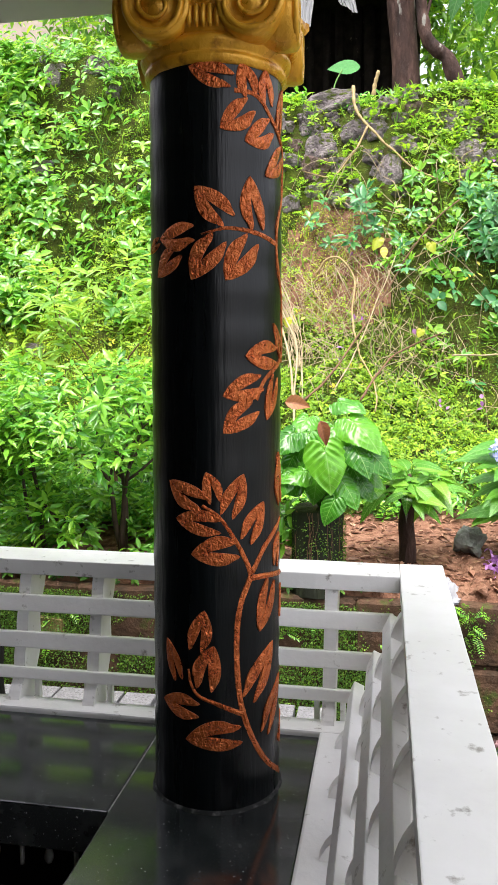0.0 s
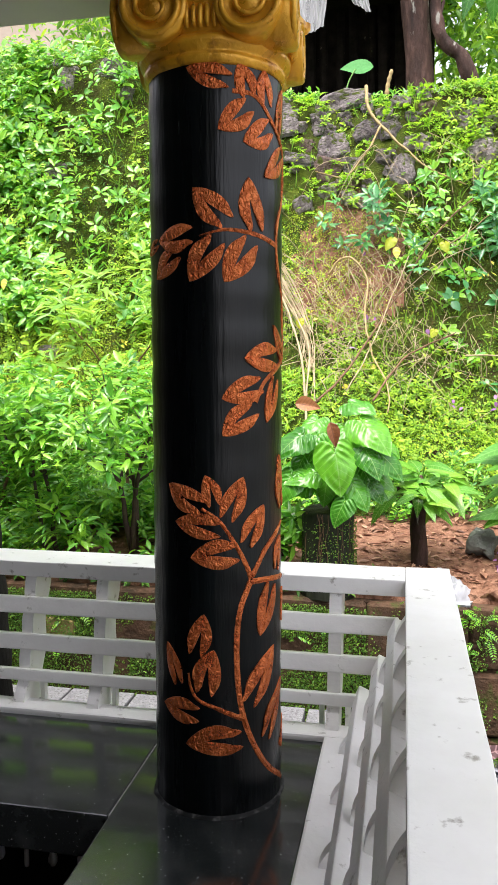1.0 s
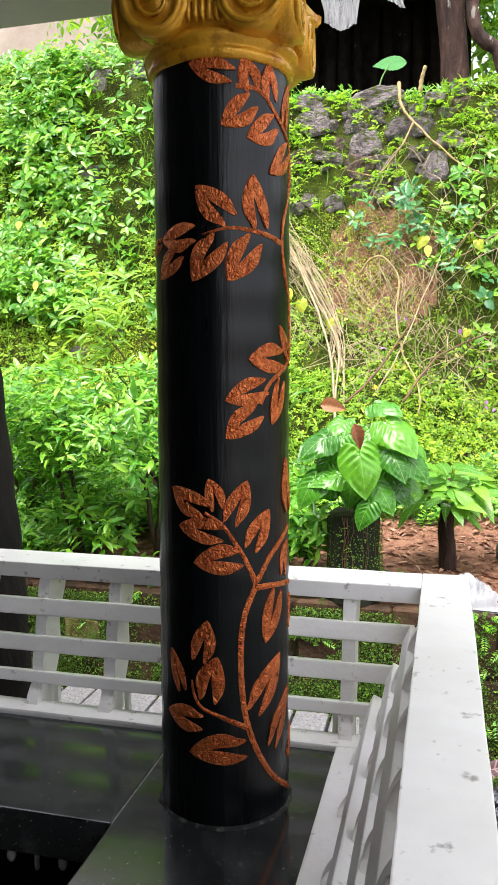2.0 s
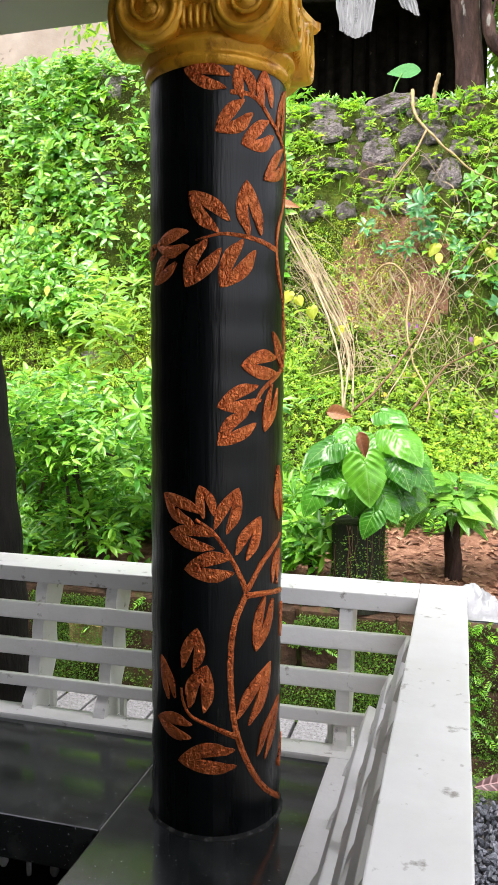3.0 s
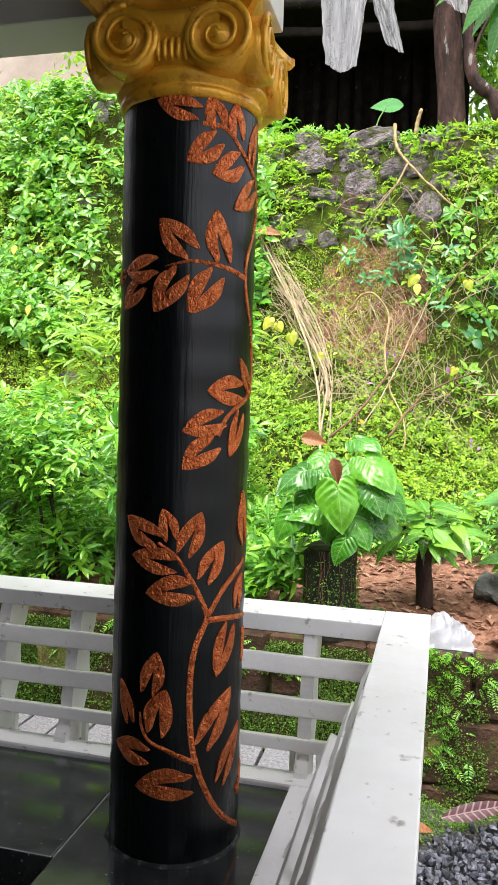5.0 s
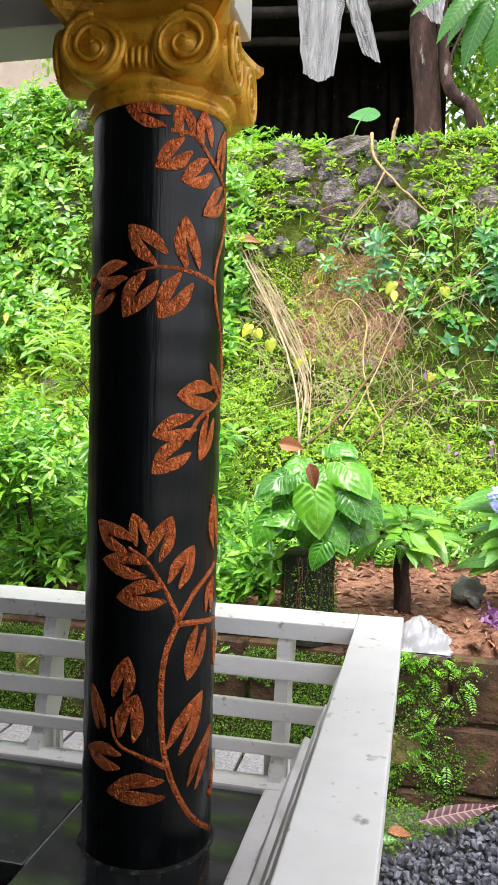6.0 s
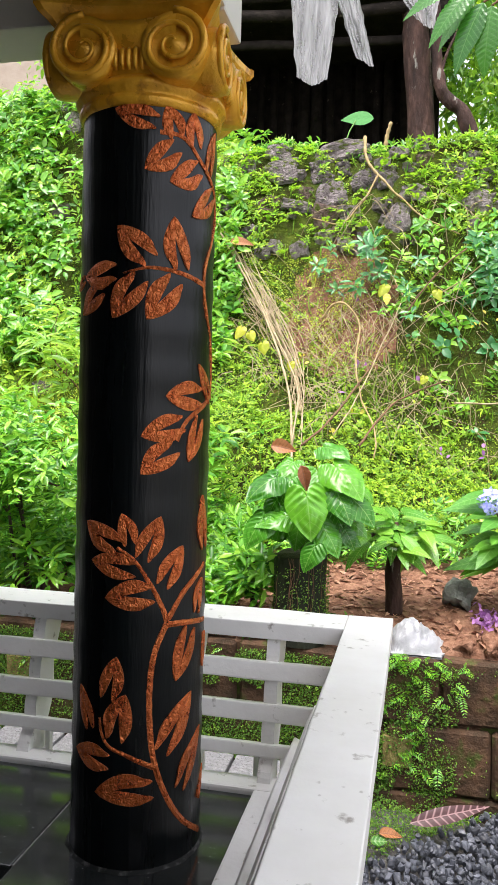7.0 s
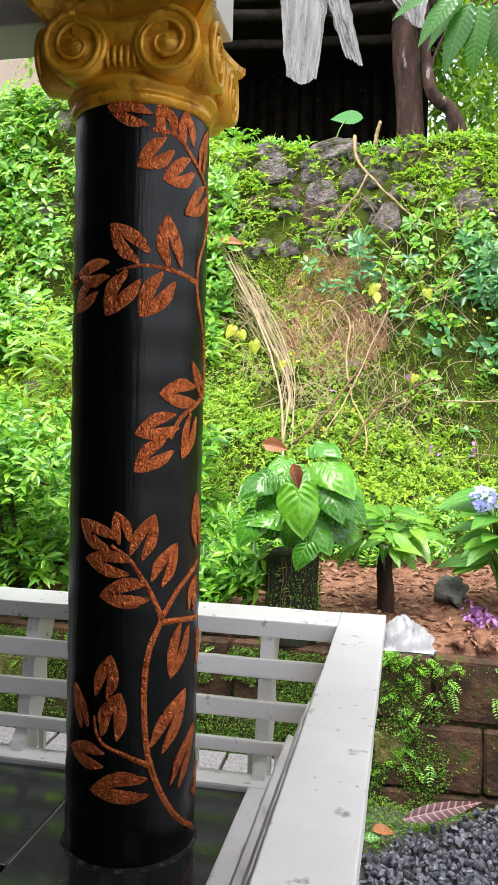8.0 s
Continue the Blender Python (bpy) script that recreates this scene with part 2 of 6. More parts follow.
M_DEAD = foliage("brown_dead_leaf", [(0.22, 0.08, 0.03), (0.36, 0.15, 0.055)], 0.5, 0.1, by_object=True, veins=((0.10, 0.035, 0.015), 60, 0.002, 0.16))
M_STRIPE = foliage("striped_red_leaf", [(0.05, 0.012, 0.012), (0.065, 0.016, 0.016)], 0.4, 0.06, by_object=True, veins=((0.50, 0.30, 0.30), 30, 0.002, 0.22))
M_COVER = foliage("small_creeper_leaves", [(0.05, 0.14, 0.012), (0.16, 0.33, 0.018), (0.23, 0.41, 0.022), (0.34, 0.49, 0.03), (0.11, 0.28, 0.02)], 0.42, 0.28, spec=0.3)
M_VINE = foliage("heart_vine_leaves", [(0.05, 0.19, 0.02), (0.11, 0.34, 0.03), (0.23, 0.47, 0.035), (0.13, 0.36, 0.07)], 0.2, 0.32, spec=0.5)
M_BUSH = foliage("glossy_bush_leaves", [(0.04, 0.17, 0.022), (0.10, 0.32, 0.03), (0.19, 0.46, 0.045), (0.28, 0.54, 0.055)], 0.18, 0.28)
# Darker copy of the creeper greens, with the shade under foliage put into them.
M_UNDER = foliage("shade_toned_creeper_leaves", [(0.02, 0.07, 0.01), (0.05, 0.14, 0.015), (0.10, 0.22, 0.02)], 0.5, 0.2, spec=0.25)
M_FERN = foliage("bright_fern_leaflets", [(0.12, 0.32, 0.02), (0.22, 0.46, 0.025), (0.32, 0.54, 0.03)], 0.4, 0.35, spec=0.3)
M_DEEP = foliage("dark_shrub_leaves", [(0.03, 0.14, 0.04), (0.06, 0.23, 0.07), (0.13, 0.34, 0.09)], 0.17, 0.2)
M_YOUNG = foliage("young_sprig_leaves", [(0.17, 0.37, 0.04), (0.27, 0.46, 0.05), (0.14, 0.32, 0.045)], 0.32, 0.4)
M_MOSSLEAF = foliage("dark_moss_leaves", [(0.05, 0.13, 0.02), (0.09, 0.20, 0.025), (0.17, 0.30, 0.03)], 0.5, 0.2, spec=0.25)
M_TREE = foliage("tree_canopy_leaves", [(0.05, 0.16, 0.02), (0.12, 0.3, 0.025), (0.25, 0.45, 0.03)], 0.35, 0.5)
M_HEART = foliage("anthurium_leaf", [(0.035, 0.16, 0.014), (0.06, 0.24, 0.018), (0.11, 0.34, 0.022)], 0.15, 0.2, by_object=True, veins=((0.22, 0.42, 0.09), 30, 0.0022, 0.08))
M_TARO = foliage("pale_taro_leaf", [(0.06, 0.21, 0.06), (0.08, 0.25, 0.07)], 0.65, 0.15, by_object=True, spec=0.15)
M_STALK = foliage("green_leaf_stalk", [(0.08, 0.22, 0.03), (0.13, 0.28, 0.04)], 0.4, 0.1, by_object=True)
M_LIME = foliage("lime_moss_leaves", [(0.22, 0.36, 0.02), (0.36, 0.50, 0.025), (0.50, 0.60, 0.04), (0.16, 0.26, 0.02)], 0.5, 0.2)
M_FRANG = foliage("frangipani_leaf", [(0.06, 0.22, 0.025), (0.11, 0.32, 0.032), (0.20, 0.41, 0.045)], 0.26, 0.3, by_object=True, veins=((0.34, 0.52, 0.14), 60, 0.0016))
M_BROAD = foliage("broad_tree_leaf", [(0.025, 0.12, 0.018), (0.05, 0.19, 0.022)], 0.24, 0.3, by_object=True, veins=((0.10, 0.26, 0.05), 30, 0.003))
M_HYDR = foliage("hydrangea_leaf", [(0.06, 0.23, 0.025), (0.12, 0.34, 0.03)], 0.35, 0.3, by_object=True, veins=((0.2, 0.42, 0.1), 40, 0.002))


def plastic():
    """Thin milky film: cloudy where it is creased, clearer between."""
    m = bpy.data.materials.new("clear_plastic_film")
    m.use_nodes = True
    nt = m.node_tree
    p = nt.nodes["Principled BSDF"]
    p.inputs["Base Color"].default_value, p.inputs["Roughness"].default_value = (0.70, 0.71, 0.72, 1), 0.3
    n = noise_node(nt, 5.0, 3.0, (2.2, 2.2, 0.3))
    r = ramp(nt, [(0.35, (0.26, 0.26, 0.26)), (0.68, (0.46, 0.46, 0.46))])
    nt.links.new(n.outputs["Fac"], r.inputs["Fac"])
    nt.links.new(r.outputs[0], p.inputs["Alpha"])
    b = bump_node(nt, noise_node(nt, 12.0, 2.0, (1.5, 1.5, 0.4)).outputs["Fac"], 0.12, 0.02)
    nt.links.new(b.outputs[0], p.inputs["Normal"])
    return m


M_PLASTIC = plastic()
M_BAG = surface("crumpled_white_plastic", [(0.3, (0.27, 0.28, 0.30)), (0.7, (0.38, 0.39, 0.41))], 8, 0.4, bump=0.4, bump_scale=22, depth=0.012)


# ---- mesh helpers ----
def mesh_from(name, verts, faces, material, smooth=False):
    me = bpy.data.meshes.new(name)
    me.from_pydata([tuple(v) for v in verts], [], [tuple(f) for f in faces])
    me.materials.append(material)
    if smooth:
        me.polygons.foreach_set("use_smooth", [True] * len(me.polygons))
    me.update()
    return me


def part(name, bm, material, parent=None, label="", smooth=False):
    me = bpy.data.meshes.new(name)
    bmesh.ops.recalc_face_normals(bm, faces=bm.faces[:])
    bm.to_mesh(me)
    bm.free()
    me.materials.append(material)
    if smooth:
        me.polygons.foreach_set("use_smooth", [True] * len(me.polygons))
    ob = new(name, me)
    ob.parent = parent
    return tagged(ob, label)


def bm_box(lo, hi, bevel=0.0, bm=None, seg=2):
    own = bm is None
    bm = bm or bmesh.new()
    lo, hi = Vector(lo), Vector(hi)
    r = bmesh.ops.create_cube(bm, size=1.0, matrix=Matrix.Translation((lo + hi) / 2) @ Matrix.Diagonal((*(hi - lo), 1)))
    if bevel:
        es = list({e for v in r["verts"] for e in v.link_edges})
        bmesh.ops.bevel(bm, geom=es, offset=bevel, segments=seg, affect="EDGES", profile=0.6)
    return bm


def thing(name, label, category, at=(0, 0, 0), group="", kind=""):
    e = new(name)
    e.location = at
    return tagged(e, label, category, group, kind)


def lathe(profile, n=64, z_lock=True):
    """Verts and faces of a turned solid from (radius, height) pairs."""
    vs, fs = [], []
    for r, z in profile:
        for k in range(n):
            a = 2 * math.pi * k / n
            vs.append((r * math.cos(a), r * math.sin(a), z))
    for i in range(len(profile) - 1):
        for k in range(n):
            fs.append((i * n + k, i * n + (k + 1) % n, (i + 1) * n + (k + 1) % n, (i + 1) * n + k))
    return vs, fs


def tube(points, radii, n=7, closed_ends=True):
    """Verts and faces of a tapered tube along points."""
    pts = [Vector(p) for p in points]
    vs, fs = [], []
    side = Vector((0.31, 0.87, 0.38))
    for i, p in enumerate(pts):
        d = (pts[min(i + 1, len(pts) - 1)] - pts[max(i - 1, 0)]).normalized()
        u = side - d * side.dot(d)
        if u.length < 1e-3:
            u = Vector((1, 0, 0)) - d * d.x
        u.normalize()
        side = u
        w = d.cross(u)
        r = radii[i] if hasattr(radii, "__len__") else radii
        for k in range(n):
            a = 2 * math.pi * k / n
            vs.append(p + (u * math.cos(a) + w * math.sin(a)) * r)
    for i in range(len(pts) - 1):
        for k in range(n):
            fs.append((i * n + k, i * n + (k + 1) % n, (i + 1) * n + (k + 1) % n, (i + 1) * n + k))
    if closed_ends:
        fs.append(tuple(range(n))[::-1])
        fs.append(tuple((len(pts) - 1) * n + k for k in range(n)))
    return vs, fs


def curve_points(ctrl, steps=6):
    """Catmull-Rom through control points."""
    c = [Vector(p) for p in ctrl]
    c = [c[0] * 2 - c[1]] + c + [c[-1] * 2 - c[-2]]
    out = []
    for i in range(1, len(c) - 2):
        for s in range(steps):
            t = s / steps
            out.append(0.5 * ((2 * c[i]) + (c[i + 1] - c[i - 1]) * t + (2 * c[i - 1] - 5 * c[i] + 4 * c[i + 1] - c[i + 2]) * t * t
                              + (3 * c[i] - 3 * c[i + 1] + c[i + 2] - c[i - 1]) * t ** 3))
    out.append(c[-2])
    return out


def merge(pieces):
    vs, fs = [], []
    for v, f in pieces:
        o = len(vs)
        vs.extend(v)
        fs.extend(tuple(i + o for i in q) for q in f)
    return vs, fs


def value_noise(x, y, seed=0):
    def h(i, j):
        s = np.sin(i * 127.1 + j * 311.7 + seed * 74.7) * 43758.5453
        return s - np.floor(s)
    xi, yi = np.floor(x), np.floor(y)
    u, v = x - xi, y - yi
    u, v = u * u * (3 - 2 * u), v * v * (3 - 2 * v)
    return (h(xi, yi) * (1 - u) + h(xi + 1, yi) * u) * (1 - v) + (h(xi, yi + 1) * (1 - u) + h(xi + 1, yi + 1) * u) * v


def fbm(x, y, seed=0):
    return value_noise(x, y, seed) * 0.55 + value_noise(x * 2.3, y * 2.3, seed + 3) * 0.28 + value_noise(x * 5.1, y * 5.1, seed + 7) * 0.17


LEAF_V = np.array([(0, 0, 0), (-0.36, 0.25, 0.05), (0, 0.28, -0.03), (0.36, 0.25, 0.05), (-0.40, 0.55, 0.02), (0, 0.58, -0.06), (0.40, 0.55, 0.02),
                   (-0.2, 0.82, -0.06), (0, 0.84, -0.12), (0.2, 0.82, -0.06), (0, 1.0, -0.2)])
LEAF_F = [(0, 2, 1), (0, 3, 2), (1, 2, 5, 4), (2, 3, 6, 5), (4, 5, 8, 7), (5, 6, 9, 8), (7, 8, 10), (8, 9, 10)]


TINY_V = np.array([(0, 0, 0), (-0.45, 0.5, 0.06), (0, 0.5, -0.05), (0.45, 0.5, 0.06), (0, 1.0, -0.15)])
TINY_F = [(0, 2, 1), (0, 3, 2), (1, 2, 4), (2, 3, 4)]


def leaf_cloud(name, pos, along, up, length, width, material, tiny=False):
    """One mesh of many small folded leaves: numpy arrays of places, directions, face normals and sizes."""
    shape, faces = (TINY_V, TINY_F) if tiny else (LEAF_V, LEAF_F)
    along = along / np.linalg.norm(along, axis=1, keepdims=True)
    side = np.cross(along, up)
    side /= np.linalg.norm(side, axis=1, keepdims=True) + 1e-9
    nrm = np.cross(side, along)
    v = (pos[:, None, :] + side[:, None, :] * (shape[None, :, 0, None] * width[:, None, None])
         + along[:, None, :] * (shape[None, :, 1, None] * length[:, None, None])
         + nrm[:, None, :] * (shape[None, :, 2, None] * length[:, None, None]))
    n, k = len(pos), len(shape)
    verts = v.reshape(-1, 3)
    loops, starts, totals, at = [], [], [], 0
    base = np.arange(n) * k
    for f in faces:
        loops.append((base[:, None] + np.array(f)[None, :]))
    flat = np.concatenate(loops, axis=1).reshape(-1)
    per = np.array([len(f) for f in faces])
    totals = np.tile(per, n)
    starts = np.concatenate([[0], np.cumsum(totals)[:-1]])
    me = bpy.data.meshes.new(name)
    me.vertices.add(len(verts))
    me.vertices.foreach_set("co", verts.ravel())
    me.loops.add(len(flat))
    me.loops.foreach_set("vertex_index", flat.astype(np.int32))
    me.polygons.add(len(totals))
    me.polygons.foreach_set("loop_start", starts.astype(np.int32))
    me.polygons.foreach_set("loop_total", totals.astype(np.int32))
    me.polygons.foreach_set("use_smooth", np.ones(len(totals), bool))
    me.materials.append(material)
    me.update(calc_edges=True)
    return new(name, me)


def random_dirs(rng, n, out, spread):
    d = rng.normal(size=(n, 3)) * spread + np.asarray(out)
    return d / np.linalg.norm(d, axis=1, keepdims=True)


def blade(length, width, heart=0.0, droop=0.2, quilt=0.0, fold=0.12, rows=12, cols=8, veins=38):
    """A large leaf in its own space: base at the origin, tip along +y, upper side +z."""
    vs, fs = [], []
    for i in range(rows + 1):
        t = i / rows
        y = t * length
        w = width / 2 * (math.sin(math.pi * min(1, t ** (0.62 if heart else 0.8))) ** (0.75 if heart else 0.9)) * (1 - 0.25 * t) + 0.0008
        if heart and t < 0.35:
            w = max(w, width / 2 * (0.62 + 1.05 * t))
        for j in range(cols + 1):
            s = j / cols * 2 - 1
            x = s * w
            back = heart * width * 0.42 * max(0, 1 - t / 0.4) ** 1.3 * abs(s) ** 1.2
            z = fold * abs(x) - droop * length * t * t - abs(x) ** 2 / max(width, 1e-6) * 0.35
            if quilt:
                z += quilt * math.sin((y - 0.7 * abs(x)) * veins * 2 * math.pi) * min(1, abs(x) / (width * 0.2))
            vs.append((x, y - back, z))
    for i in range(rows):
        for j in range(cols):
            a = i * (cols + 1) + j
            fs.append((a, a + 1, a + cols + 2, a + cols + 1))
    return vs, fs


def heart_blade(length, width, droop=0.3, quilt=0.002, veins=26, rings=24, spokes=44):
    """A heart-shaped leaf: stalk at the origin, lobes behind it, tip along +y, upper side +z."""
    ang = (0, 10, 22, 38, 60, 90, 120, 142, 160, 172, 180)
    rad = (1.0, 0.86, 0.72, 0.61, 0.53, 0.48, 0.46, 0.43, 0.34, 0.18, 0.05)
    vs, fs = [(0, 0, 0)], []
    for i in range(1, rings + 1):
        for k in range(spokes):
            a = k / spokes * 360 - 180
            r = float(np.interp(abs(a), ang, rad)) * length * i / rings
            x, y = r * math.sin(radians(a)) * width / (length * 0.98), r * math.cos(radians(a))
            z = 0.10 * abs(x) - 0.9 * x * x / width - droop * max(0.0, y) ** 2 / length - 0.25 * max(0.0, -y) ** 2 / length
            z += quilt * math.sin((y - 0.7 * abs(x)) * veins * 2 * math.pi) * min(1, abs(x) / (width * 0.15)) + 0.005 * math.sin(a * 0.07 + i * 0.2) * i / rings
            vs.append((x, y, z))
    for k in range(spokes):
        fs.append((0, 1 + (k + 1) % spokes, 1 + k))
    for i in range(rings - 1):
        for k in range(spokes):
            a, c = 1 + i * spokes + k, 1 + i * spokes + (k + 1) % spokes
            fs.append((a, c, c + spokes, a + spokes))
    return vs, fs


def place_leaf(ob, at, direction, up=(0, 0, 1), scale=1.0):
    d = Vector(direction).normalized()
    s = d.cross(Vector(up)).normalized()
    n = s.cross(d)
    m = Matrix((s, d, n)).transposed().to_4x4()
    ob.matrix_basis = Matrix.Translation(at) @ m @ Matrix.Scale(scale, 4)
    return ob


# ---- ground ----
PROFILE_Y = np.array([2.0, 2.25, 2.75, 3.2, 3.6, 4.1, 4.5, 4.8, 5.05, 5.3, 5.6, 7.0, 9.0, 14.0, 40.0, 90.0])
PROFILE_Z = np.array([-0.14, -0.06, 0.03, 0.20, 0.48, 0.92, 1.5, 2.15, 2.75, 3.27, 3.36, 3.62, 4.4, 6.0, 12.0, 22.0])


def hill(x, y):
    x, y = np.asarray(x, float), np.asarray(y, float)
    z = np.interp(y, PROFILE_Y, PROFILE_Z)
    rough = np.clip((y - 2.6) / 1.2, 0.12, 1.0)
    rough = rough * (1 - 0.6 * np.clip((y - 4.8) / 0.3, 0, 1) * np.clip((x + 1.5) / 0.4, 0, 1))
    z = z - 0.22 * np.exp(-((x - 1.35) / 0.38) ** 2 - ((y - 3.86) / 0.15) ** 2)
    z = z + (fbm(x * 1.3, y * 1.3, 1) - 0.5) * 0.55 * rough + (fbm(x * 5, y * 5, 2) - 0.5) * 0.13 * rough
    left = np.clip((-1.2 - x) / 0.7, 0, 1) * np.clip((y - 4.85) / 0.55, 0, 1)
    return z + 0.42 * left


def build_ground():
    xs = np.concatenate([np.linspace(-90, -6, 15), np.linspace(-5.4, 4.4, 150), np.linspace(5, 90, 15)])
    low_y = np.concatenate([np.linspace(-90, -5, 10), np.linspace(-4, 2.05, 40)])
    up_y = np.concatenate([np.linspace(2.06, 6.5, 110), np.linspace(6.8, 16, 30), np.linspace(18, 90, 14)])
    ys = np.concatenate([low_y, up_y])
    X, Y = np.meshgrid(xs, ys)
    low = -0.86 + (fbm(X * 1.5, Y * 1.5, 5) - 0.5) * 0.06
    Z = np.where(Y < 2.055, low, hill(X, Y))
    vs = np.stack([X, Y, Z], -1).reshape(-1, 3).tolist()
    nx = len(xs)
    fs = [(j * nx + i, j * nx + i + 1, (j + 1) * nx + i + 1, (j + 1) * nx + i) for j in range(len(ys) - 1) for i in range(nx - 1)]
    me = mesh_from("ground", vs, fs, M_YARD, True)
    me.materials.append(M_SOIL)
    me.materials.append(M_MOSS)
    slots = []
    for j in range(len(ys) - 1):
        s = 0 if ys[j + 1] < 2.058 else (1 if ys[j] < 2.95 else 2)
        row = [s] * (nx - 1)
        if s == 2 and ys[j] < 5.5:
            bare = np.exp(-(((xs + 0.10) / 0.50) ** 2 + ((ys[j] - 4.66) / 0.30) ** 2)) + 0.5 * (fbm(xs * 4, np.full(nx, ys[j] * 4), 8) - 0.5)
            row = [1 if b > 0.42 else 2 for b in bare[:-1]]
        slots.extend(row)
    me.polygons.foreach_set("material_index", slots)
    tagged(new("ground", me), "yard, red soil terrace and mossy hillside", "ground", kind="structure")


build_ground()

# ---- porch structure ----
FLOOR_Z = -0.45


def slab(name, lo, hi, material, label, category, bevel=0.004):
    ob = part(name, bm_box(lo, hi, bevel), material)
    return tagged(ob, label, category, kind="structure")


slab("floor", (-4.19, -4.19, -0.86), (0.30, 0.34, FLOOR_Z), M_FLOOR, "dark tiled porch floor on its plinth", "floor")
slab("ceiling", (-4.19, -4.34, 2.42), (1.1, 0.16, 2.55), M_CEIL, "grey plastered porch ceiling slab", "ceiling")
# West and south walls are added out of view to block sky from the column.
slab("wall_west_unseen", (-4.35, -4.35, -0.95), (-4.2, 1.95, 3.3), M_UNSEEN_WALL, "unseen dark brown wall added to keep light off the column", "wall")
slab("wall_south_unseen", (-4.195, -4.35, FLOOR_Z), (1.6, -4.2, 2.415), M_UNSEEN_WALL, "unseen dark brown wall added to keep light off the column", "wall")
# Added pale reflector out of view, for sheen on the column's right side.
slab("wall_east_unseen", (3.4, -9.0, -0.95), (3.6, 1.9, 0.9), M_BEAM, "unseen cream wall added to reflect light onto column and rails", "wall")
slab("beam_north", (-4.19, -0.075, 1.728), (0.175, 0.07, 2.42), M_BEAM, "cream painted roof beam over the column", "beam", 0.006)
slab("beam_east", (0.03, -4.2, 1.731), (0.178, -0.078, 2.42), M_BEAM, "cream painted roof beam over the column", "beam", 0.006)
slab("riser_north", (-4.2, 0.16, FLOOR_Z), (0.24, 0.20, -0.10), M_DARK, "dark panel under the bench", "panel")
slab("riser_east", (0.17, -4.2, FLOOR_Z), (0.21, 0.155, -0.10), M_DARK, "dark panel under the bench", "panel")


def bench():
    b = thing("stone_bench", "polished black granite bench slabs with pale joints", "bench")
    part("long_slab", bm_box((-4.1, -0.174, -0.10), (-0.202, 0.243, -0.0005), 0.004), M_GRANITE, b)
    part("side_slab", bm_box((-0.198, -4.1, -0.10), (0.212, 0.243, 0.0), 0.004), M_GRANITE, b)
    part("joint", bm_box((-0.2016, -0.168, -0.05), (-0.1984, 0.243, -0.0025)), M_GROUT, b, "pale mortar joint")
    for x in (-3.6, -2.2, -0.9):
        part("support", bm_box((x, 0.0, FLOOR_Z), (x + 0.08, 0.155, -0.10), 0.003), M_DARK, b)
    for y in (-3.5, -2.2):
        part("support", bm_box((0.0, y, FLOOR_Z), (0.165, y + 0.08, -0.10), 0.003), M_DARK, b)


bench()


def wobble(ob, amount=0.0015, freq=9.0):
    for v in ob.data.vertices:
        p = v.co
        v.co = p + noise.noise_vector(p * freq) * amount
    return ob


def sliced_bar(lo, hi, axis, cuts=26, bevel=0.004):
    """A bar with rounded edges, cut along its length so that it can be made uneven."""
    bm = bm_box(lo, hi, bevel)
    for k in range(1, cuts):
        co = Vector(lo)
        co[axis] = lo[axis] + (hi[axis] - lo[axis]) * k / cuts
        no = Vector((0, 0, 0))
        no[axis] = 1
        bmesh.ops.bisect_plane(bm, geom=bm.verts[:] + bm.edges[:] + bm.faces[:], plane_co=co, plane_no=no)
    return bm


def lean_bar(p0, p1, lean, height, depth, axis, cuts=24):
    """A slat from p0 to p1 (front top edges' centre), its section tilted by lean."""
    p0, p1 = Vector(p0), Vector(p1)
    length = (p1 - p0).length
    bm = sliced_bar((-length / 2, -depth / 2, -height / 2), (length / 2, depth / 2, height / 2), 0, cuts, 0.004)
    rot = Matrix.Rotation(math.atan2(p1.y - p0.y, p1.x - p0.x), 4, "Z") @ Matrix.Rotation(lean, 4, "X")
    slope = Matrix.Rotation(-math.asin((p1.z - p0.z) / length), 4, "Y")
    bmesh.ops.transform(bm, matrix=Matrix.Translation((p0 + p1) / 2) @ rot @ slope, verts=bm.verts)
    return bm


def post_profile(base, top, thick, z0, z1):
    """Outline of the scalloped bracket in the plane across the rail: (outward, height)."""
    front, rear = [], []
    for k in range(33):
        t = k / 32
        s = base + (top - base) * t - 0.010 * abs(math.sin(t * math.pi * 4.0)) - 0.026 * max(0.0, 1 - t / 0.17) ** 0.6
        front.append((s, z0 + (z1 - z0) * t))
        rear.append((base + (top - base) * t + thick * (1 - 0.12 * math.sin(t * math.pi * 4)), z0 + (z1 - z0) * t))
    return front + rear[::-1]


def bracket(name, profile, width, parent, turn):
    bm = bmesh.new()
    vs = [bm.verts.new((-width / 2, s, z)) for s, z in profile]
    f = bm.faces.new(vs)
    r = bmesh.ops.extrude_face_region(bm, geom=[f])
    bmesh.ops.translate(bm, vec=(width, 0, 0), verts=[g for g in r["geom"] if isinstance(g, bmesh.types.BMVert)])
    bmesh.ops.triangulate(bm, faces=[q for q in bm.faces if len(q.verts) > 4])
    bmesh.ops.transform(bm, matrix=turn, verts=bm.verts)
    return part(name, bm, M_WHITE, parent)


